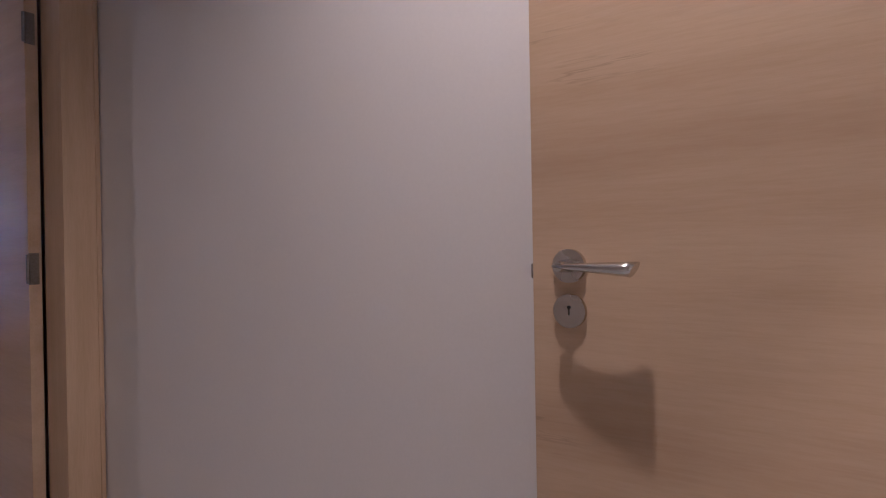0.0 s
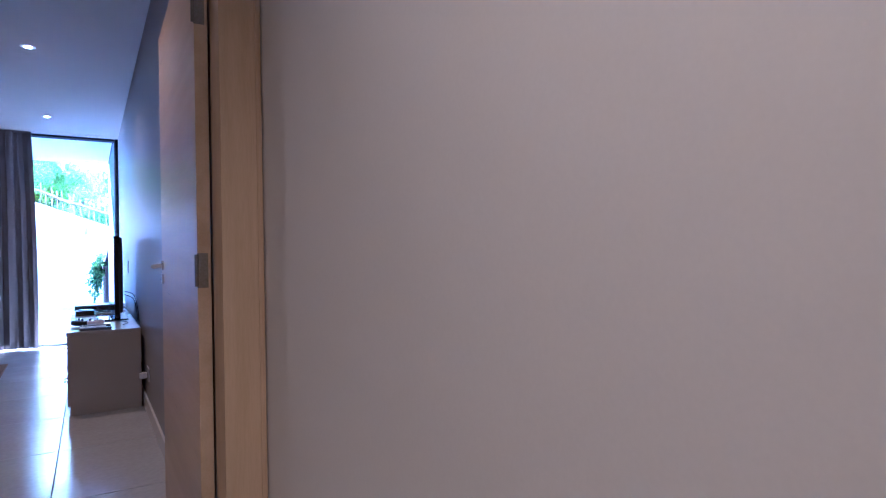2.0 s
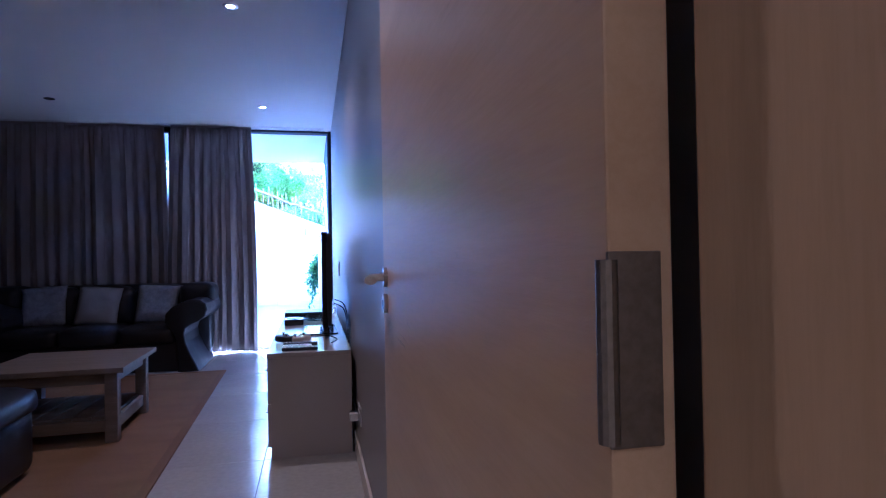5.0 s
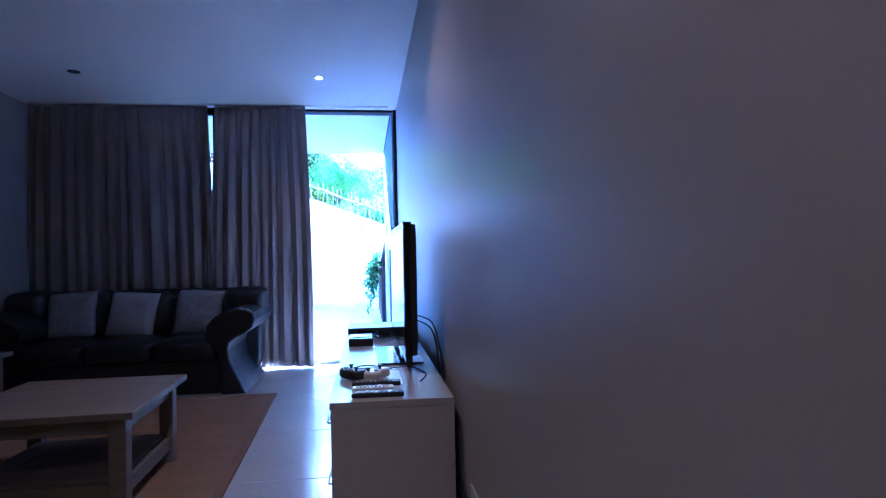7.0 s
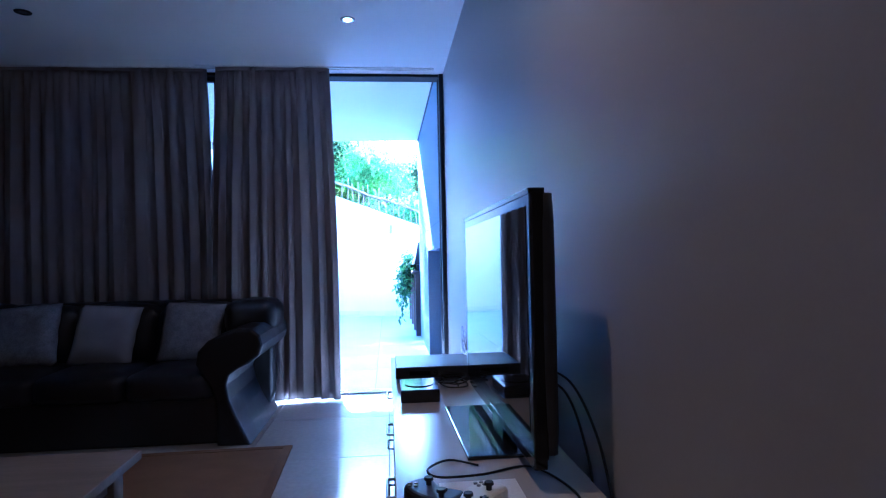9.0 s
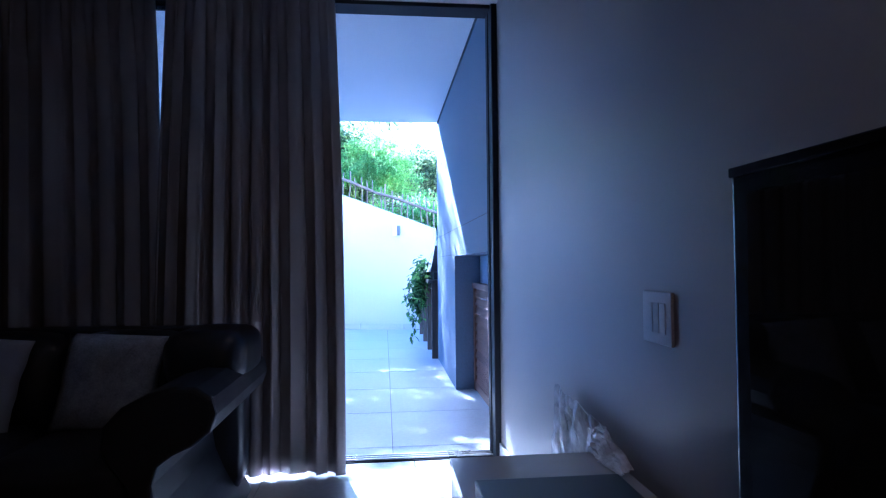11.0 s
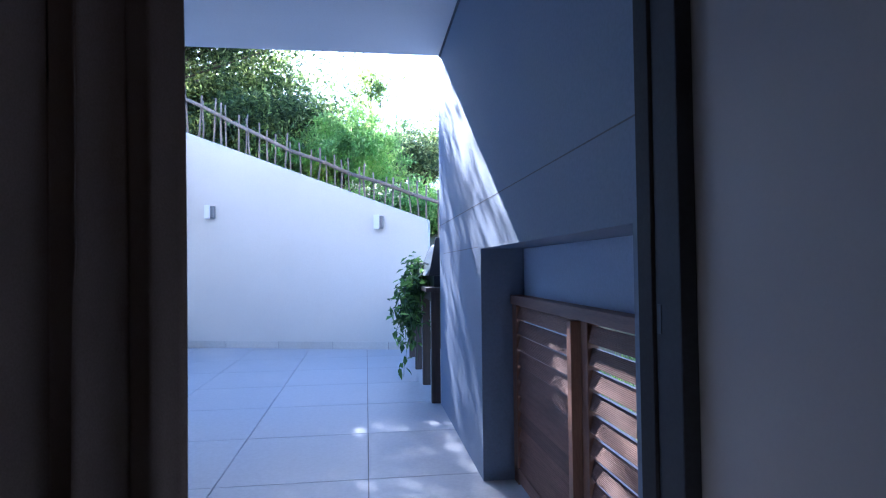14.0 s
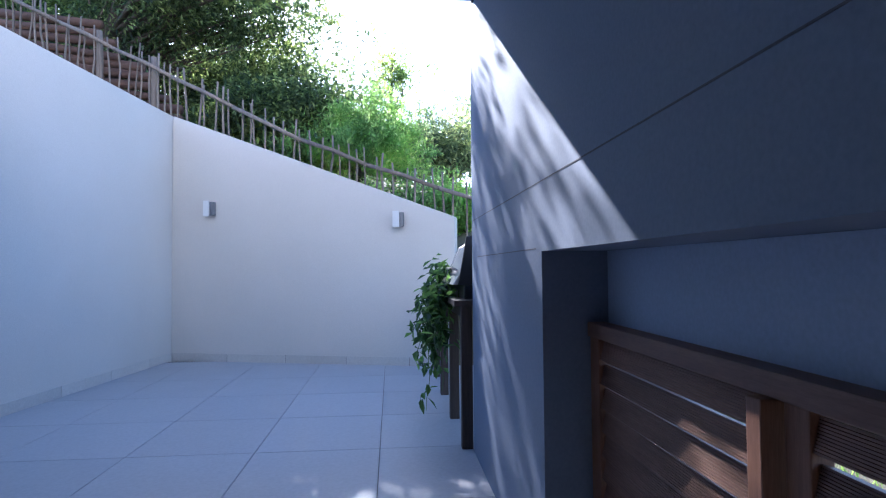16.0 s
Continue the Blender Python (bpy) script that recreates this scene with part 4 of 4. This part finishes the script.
# grill table
gt = thing("grill_table", "dark wooden outdoor table against the wall end", "table")
part("tabletop", box((0.615, 13.22, 0.914), (1.30, 15.95, 0.952), 0.004), DARKTABLE, gt)
for lx in (0.662, 1.20):
    for ly in (13.24, 14.02, 14.9, 15.82):
        part("leg", box((lx, ly, -0.03), (lx + 0.075, ly + 0.075, 0.914), 0.004), DARKTABLE, gt)
part("apron", box((0.672, 13.32, 0.83), (0.70, 15.82, 0.9135), 0.002), DARKTABLE, gt)
gr = thing("gas_grill", "black gas grill with a sloping steel hood on the table", "grill")
part("firebox", box((0.70, 13.36, 0.953), (1.22, 14.30, 1.05), 0.01), BLACKP, gr)
part("hood", extruded([(0.625, 1.052), (1.21, 1.052), (1.21, 1.30), (1.10, 1.365), (0.82, 1.37), (0.765, 1.335), (0.735, 1.28), (0.705, 1.20), (0.668, 1.12)], "y", 13.40, 14.26, 0.006), SILVER, gr)
part("end_plate", extruded([(0.66, 1.052), (1.23, 1.052), (1.23, 1.32), (1.10, 1.388), (0.72, 1.388), (0.70, 1.27)], "y", 13.365, 13.398, 0.004), BLACKP, gr)
part("handle", tube(((0.685, 13.6, 1.15), (0.645, 13.6, 1.165), (0.645, 14.05, 1.165), (0.685, 14.05, 1.15)), 0.009, 8), STEEL, gr)


# ---- leaves, trees and plants ----
def leaf_cloud(centres, spread, per, size, rnd, droop=0.3, slim=0.45):
    """Many small folded leaves round the twig ends."""
    verts, faces = [], []
    for c, sp in zip(centres, spread):
        for _ in range(per):
            p = Vector(c) + Vector((rnd.gauss(0, sp), rnd.gauss(0, sp), rnd.gauss(0, sp * 0.75)))
            a, b = rnd.uniform(0, 6.2832), rnd.gauss(-droop, 0.6)
            d = Vector((math.cos(a) * math.cos(b), math.sin(a) * math.cos(b), math.sin(b)))
            side = d.cross(Vector((rnd.uniform(-0.6, 0.6), rnd.uniform(-0.6, 0.6), 1.0)))
            side.normalize()
            s = size * rnd.uniform(0.6, 1.3)
            n = side.cross(d) * (0.12 * s)
            k = len(verts)
            verts += [p, p + d * s * 0.5 + side * s * slim * 0.5 + n, p + d * s, p + d * s * 0.5 - side * s * slim * 0.5 + n]
            faces += [(k, k + 1, k + 2), (k, k + 2, k + 3)]
    me = bpy.data.meshes.new("leaves")
    me.from_pydata(verts, [], faces)
    return me


def tree(name, label, foot, trunk_top, crown, radii, twigs, per, size, leafmat, seed, trunk_r=0.10, clump=0.22, slim=0.45, droop=0.3):
    rnd = random.Random(seed)
    t = thing(name, label, "tree" if "tree" in name else "shrub")
    foot, top, crown = Vector(foot), Vector(trunk_top), Vector(crown)
    n = 8
    path = [foot.lerp(top, k / n) + Vector((0.06 * noise.noise(Vector((k * 0.7, seed, 0))), 0.06 * noise.noise(Vector((k * 0.7, seed, 5))), 0)) * (k > 0) for k in range(n + 1)]
    bm = tube(path, trunk_r, 8, taper=trunk_r * 0.45)
    ends = []
    limbs = max(6, twigs // 7)
    for k in range(limbs):
        a, el = rnd.uniform(0, 6.2832), rnd.uniform(-0.5, 1.0)
        r = rnd.uniform(0.45, 1.0)
        e = crown + Vector((math.cos(a) * radii[0] * r * math.cos(el), math.sin(a) * radii[1] * r * math.cos(el), radii[2] * r * math.sin(el)))
        s0 = path[rnd.randint(n // 2, n)]
        m1 = s0.lerp(e, 0.5) + Vector((rnd.gauss(0, 0.1), rnd.gauss(0, 0.1), 0.12))
        bm = tube((s0, m1, e), trunk_r * 0.32, 5, bm, trunk_r * 0.07)
        ends.append(e)
    part("trunk", bm, BARK, t, smooth=True)
    cs, sps = [], []
    for _ in range(twigs):
        b = rnd.choice(ends)
        o = Vector((rnd.gauss(0, 0.32) * radii[0], rnd.gauss(0, 0.32) * radii[1], rnd.gauss(0, 0.30) * radii[2]))
        cs.append(b.lerp(crown, rnd.uniform(0, 0.25)) + o)
        sps.append(clump * rnd.uniform(0.5, 1.2))
    me = leaf_cloud(cs, sps, per, size, rnd, droop, slim)
    me.materials.append(leafmat)
    cr = new("crown", me)
    cr.parent = t
    return t


tree("tree", "large dark green tree leaning over the fence", (-5.9, 20.8, 3.2), (-4.8, 20.6, 5.4), (-3.5, 20.4, 5.8), (2.35, 1.2, 1.6), 420, 70, 0.115, LEAF_D, 11, 0.15, 0.24, 0.36)
# Crown placed above the view, thinned and shifted to shape the sun dapples.
tree("tree", "tall tree whose crown is added out of view to dapple the patio", (-5.6, 20.6, 3.2), (-4.4, 20.0, 6.7), (-1.6, 18.6, 5.75), (2.1, 1.2, 0.82), 150, 21, 0.115, LEAF_D, 12, 0.15, 0.095)
tree("shrub", "tall dark shrub at the top of the slope", (-7.0, 21.6, 3.8), (-6.8, 21.6, 5.6), (-6.7, 21.6, 6.0), (2.2, 0.9, 1.7), 300, 42, 0.18, LEAF_D, 22, 0.08, 0.3)
tree("shrub", "bright green feathery shrub behind the fence", (-0.35, 19.0, 1.9), (-0.30, 19.0, 3.2), (-0.30, 19.0, 3.2), (0.86, 0.7, 0.68), 330, 70, 0.095, LEAF_L, 13, 0.05, 0.12, 0.26, -0.5)
tree("shrub", "slender young shrub standing above the others", (0.25, 21.2, 2.3), (0.24, 21.2, 5.35), (0.24, 21.2, 4.9), (0.34, 0.26, 0.62), 54, 15, 0.15, LEAF_M, 14, 0.05, 0.13, 0.26, -0.3)
tree("shrub", "mid green leafy shrub behind the fence", (1.6, 21.0, 1.9), (1.3, 21.0, 3.5), (1.35, 21.0, 3.55), (0.95, 0.8, 0.85), 210, 34, 0.11, LEAF_B, 15, 0.06, 0.20)
tree("shrub", "dense dark undergrowth below the tree", (-1.7, 19.4, 3.0), (-1.7, 19.4, 3.6), (-1.7, 19.4, 3.6), (1.3, 0.5, 0.6), 260, 60, 0.11, LEAF_D, 16, 0.05, 0.19)
tree("shrub", "yellow green shrub beyond the wall end", (1.5, 18.6, 0.9), (1.5, 18.6, 1.9), (1.4, 18.6, 1.9), (0.8, 0.6, 0.75), 150, 60, 0.085, LEAF_L, 17, 0.04, 0.15)
tree("shrub", "dark leafy shrub high on the slope", (-1.6, 21.5, 3.2), (-1.6, 21.5, 3.9), (-1.7, 21.5, 3.9), (1.4, 0.8, 0.6), 220, 46, 0.16, LEAF_D, 18, 0.05, 0.23)
tree("shrub", "mid green shrub on the slope", (0.6, 22.5, 2.6), (0.6, 22.5, 3.6), (0.6, 22.5, 3.6), (1.5, 0.8, 0.75), 170, 40, 0.16, LEAF_B, 19, 0.05, 0.22)
tree("shrub", "broad green shrub on the upper slope", (-3.8, 22.5, 3.6), (-3.8, 22.5, 4.8), (-3.8, 22.5, 5.0), (2.6, 0.8, 1.3), 330, 60, 0.14, LEAF_D, 20, 0.06, 0.24)

tree("shrub", "low yellow green bush growing along the fence", (0.6, 18.3, 1.5), (0.6, 18.3, 2.0), (0.6, 18.3, 2.0), (1.2, 0.35, 0.42), 150, 50, 0.075, LEAF_L, 23, 0.03, 0.11)
tree("shrub", "mid green bush between fence and tree", (-1.3, 19.3, 2.4), (-1.3, 19.3, 3.0), (-1.3, 19.3, 3.0), (1.1, 0.4, 0.65), 170, 50, 0.10, LEAF_M, 24, 0.04, 0.15)

# trailing plant over the table edge
rnd = random.Random(5)
plant = thing("trailing_plant", "leafy green pot plant trailing over the table edge", "plant")
pot = bmesh.new()
bmesh.ops.create_cone(pot, cap_ends=True, segments=24, radius1=0.09, radius2=0.13, depth=0.17, matrix=Matrix.Translation((0.72, 14.48, 1.038)))
part("pot", pot, BLACKP, plant)
cs, sps = [], []
for k in range(30):
    low = k % 3 == 0
    reach, drop = (rnd.uniform(0.05, 0.22), rnd.uniform(0.30, 0.78)) if low else (rnd.uniform(0.0, 0.16), rnd.uniform(0.02, 0.42))
    y0 = 14.45 + rnd.uniform(-0.85, 0.25)
    pts = [Vector((0.72, 14.48, 1.12)), Vector((0.66, (y0 + 14.48) / 2, 1.09 + rnd.uniform(0, 0.10))), Vector((0.606 - reach * 0.25, y0, 0.99 + rnd.uniform(-0.03, 0.05)))]
    x, z = pts[-1].x, pts[-1].z
    while z > 0.95 - drop:
        z -= 0.085
        x += rnd.gauss(-reach * 0.06, 0.012)
        pts.append(Vector((min(0.606, x), y0 + rnd.gauss(0, 0.02), z)))
    part("stem", tube(pts, 0.004, 5, taper=0.002), LEAF_P, plant)
    for p in pts[1:]:
        if p.z > 0.62 or rnd.random() < 0.55:
            cs.append(p + Vector((-0.02, 0, 0)))
            sps.append(0.05 if p.z > 0.6 else 0.022)
for k in range(16):
    cs.append(Vector((0.70 + rnd.gauss(0, 0.06), 13.9 + rnd.uniform(-0.25, 0.5), 1.06 + rnd.gauss(0, 0.05))))
    sps.append(0.045)
me = leaf_cloud(cs, sps, 4, 0.10, rnd, 0.7, 0.46)
me.materials.append(LEAF_P)
lf = new("foliage", me)
lf.parent = plant

# grass beyond the gate
rnd = random.Random(6)
verts, faces = [], []
for _ in range(5200):
    x, y = rnd.uniform(1.42, 3.6), rnd.uniform(9.0, 15.5)
    z = ground_height(x, y)
    a, h = rnd.uniform(0, 6.28), rnd.uniform(0.06, 0.16)
    k = len(verts)
    verts += [(x - 0.006 * math.sin(a), y + 0.006 * math.cos(a), z), (x + 0.006 * math.sin(a), y - 0.006 * math.cos(a), z), (x + 0.05 * math.cos(a), y + 0.05 * math.sin(a), z + h)]
    faces.append((k, k + 1, k + 2))
me = bpy.data.meshes.new("grass")
me.from_pydata(verts, [], faces)
me.materials.append(GRASS)
tagged(new("grass", me), "short sunlit grass beyond the gate", "grass", kind="stuff")

# ---- pole fence on the slope ----
fence = thing("pole_fence", "rustic fence of weathered thin poles behind the wall", "fence")
rnd = random.Random(21)


def rail_z(x):
    if x < -0.75:
        return 2.73 + (-0.75 - x) * 0.53
    return 2.73 - (x + 0.75) * 0.364


def fence_xy(x, off=0.30):
    p = PA + dAB * ((x - PA.x) / dAB.x) + ABN * off
    return p.x, p.y


xs = [-5.6 + 0.9 * k for k in range(9)]
for xa, xb in zip(xs, xs[1:]):
    (ax, ay), (bx, by) = fence_xy(xa, 0.24), fence_xy(xb + 0.06, 0.24)
    ma = ((ax + bx) / 2, (ay + by) / 2, (rail_z(xa) + rail_z(xb)) / 2 + rnd.uniform(-0.02, 0.02))
    part("rail", tube(((ax, ay, rail_z(xa)), ma, (bx, by, rail_z(xb + 0.06))), 0.028, 8), POLE, fence, smooth=True)
x = -5.6
while x < 1.75:
    px, py = fence_xy(x + rnd.uniform(-0.02, 0.02))
    zr = rail_z(x)
    top = zr + rnd.uniform(0.12, 0.26)
    r = rnd.uniform(0.0115, 0.0185)
    lean = rnd.gauss(0, 0.035)
    pts = [(px + lean * (k / 4) + rnd.gauss(0, 0.0065), py + rnd.gauss(0, 0.005), zr - 0.75 + (top - zr + 0.75) * k / 4) for k in range(5)]
    part("picket", tube(pts, r, 7, taper=r * 0.8), POLE, fence, smooth=True)
    x += rnd.uniform(0.10, 0.15)
for x in (-4.12, -3.26):
    px, py = fence_xy(x, 0.36)
    part("post", tube(((px, py, rail_z(x) - 0.9), (px + 0.01, py, rail_z(x) - 0.3), (px, py, rail_z(x) + 0.16)), 0.052, 10, taper=0.046), POLE, fence, smooth=True)

logs = thing("log_retaining_wall", "stacked brown log retaining wall on the slope", "retaining wall")
for k in range(11):
    z = 3.25 + k * 0.165
    o = rnd.uniform(-0.15, 0.15)
    end = -2.7 - 0.16 * k + o
    r = rnd.uniform(0.065, 0.085)
    mid = (end - 7.2) / 2
    part("log", tube([(-7.2, 19.05 + 0.02 * k, z + 0.62), (mid, 18.80 + 0.02 * k + rnd.uniform(-0.03, 0.03), z + 0.34 + rnd.uniform(-0.03, 0.03)), (end, 18.35 + 0.02 * k, z + 0.02 + rnd.uniform(-0.03, 0.03))], r, 9, taper=r * 0.85), LOG, logs, smooth=True)

# ---- tiles and skirting pieces ----
skirting_tiles(wall_n, PA, PB, 0.815, -1)
skirting_tiles(wall_w, PC + (PA - PC).normalized() * 0.2, PA, 0.815, -1)


def tiled(parent, xline, yline, px, py, x0, x1, y0, y1, ztop, material):
    cache = {}
    i0, i1 = math.floor((x0 - xline) / px), math.ceil((x1 - xline) / px)
    j0, j1 = math.floor((y0 - yline) / py), math.ceil((y1 - yline) / py)
    for i in range(i0, i1):
        for j in range(j0, j1):
            a, b = max(x0, xline + i * px), min(x1, xline + (i + 1) * px)
            c, d = max(y0, yline + j * py), min(y1, yline + (j + 1) * py)
            w, h = round(b - a - 0.005, 4), round(d - c - 0.005, 4)
            if w < 0.02 or h < 0.02:
                continue
            if (w, h) not in cache:
                bm = box((0, 0, -0.010), (w, h, 0), 0.0012)
                cache[w, h] = bpy.data.meshes.new("tile")
                bm.to_mesh(cache[w, h])
                bm.free()
                cache[w, h].materials.append(material)
            ob = new("tile", cache[w, h])
            ob.parent = parent
            ob.matrix_basis = pose(a + 0.0025, c + 0.0025, ztop)


patio = block("patio_floor", (-4.0, 9.52, -0.26), (1.35, 17.4, -0.039), GROUT, "pale patio paving of large porcelain tiles", "paving")
block("threshold", (-2.80, 9.40, -0.26), (0.75, 9.52, -0.031), GROUT, "narrow strip under the sliding door track", "threshold")
tiled(floor, 0.24, 4.43, 0.82, 0.848, -2.898, 0.812, -2.3, 9.395, 0.0, TILE)
tiled(patio, 0.12, 12.44, 0.815, 0.89, -3.6, 1.34, 9.525, 17.3, -0.03, PTILE)
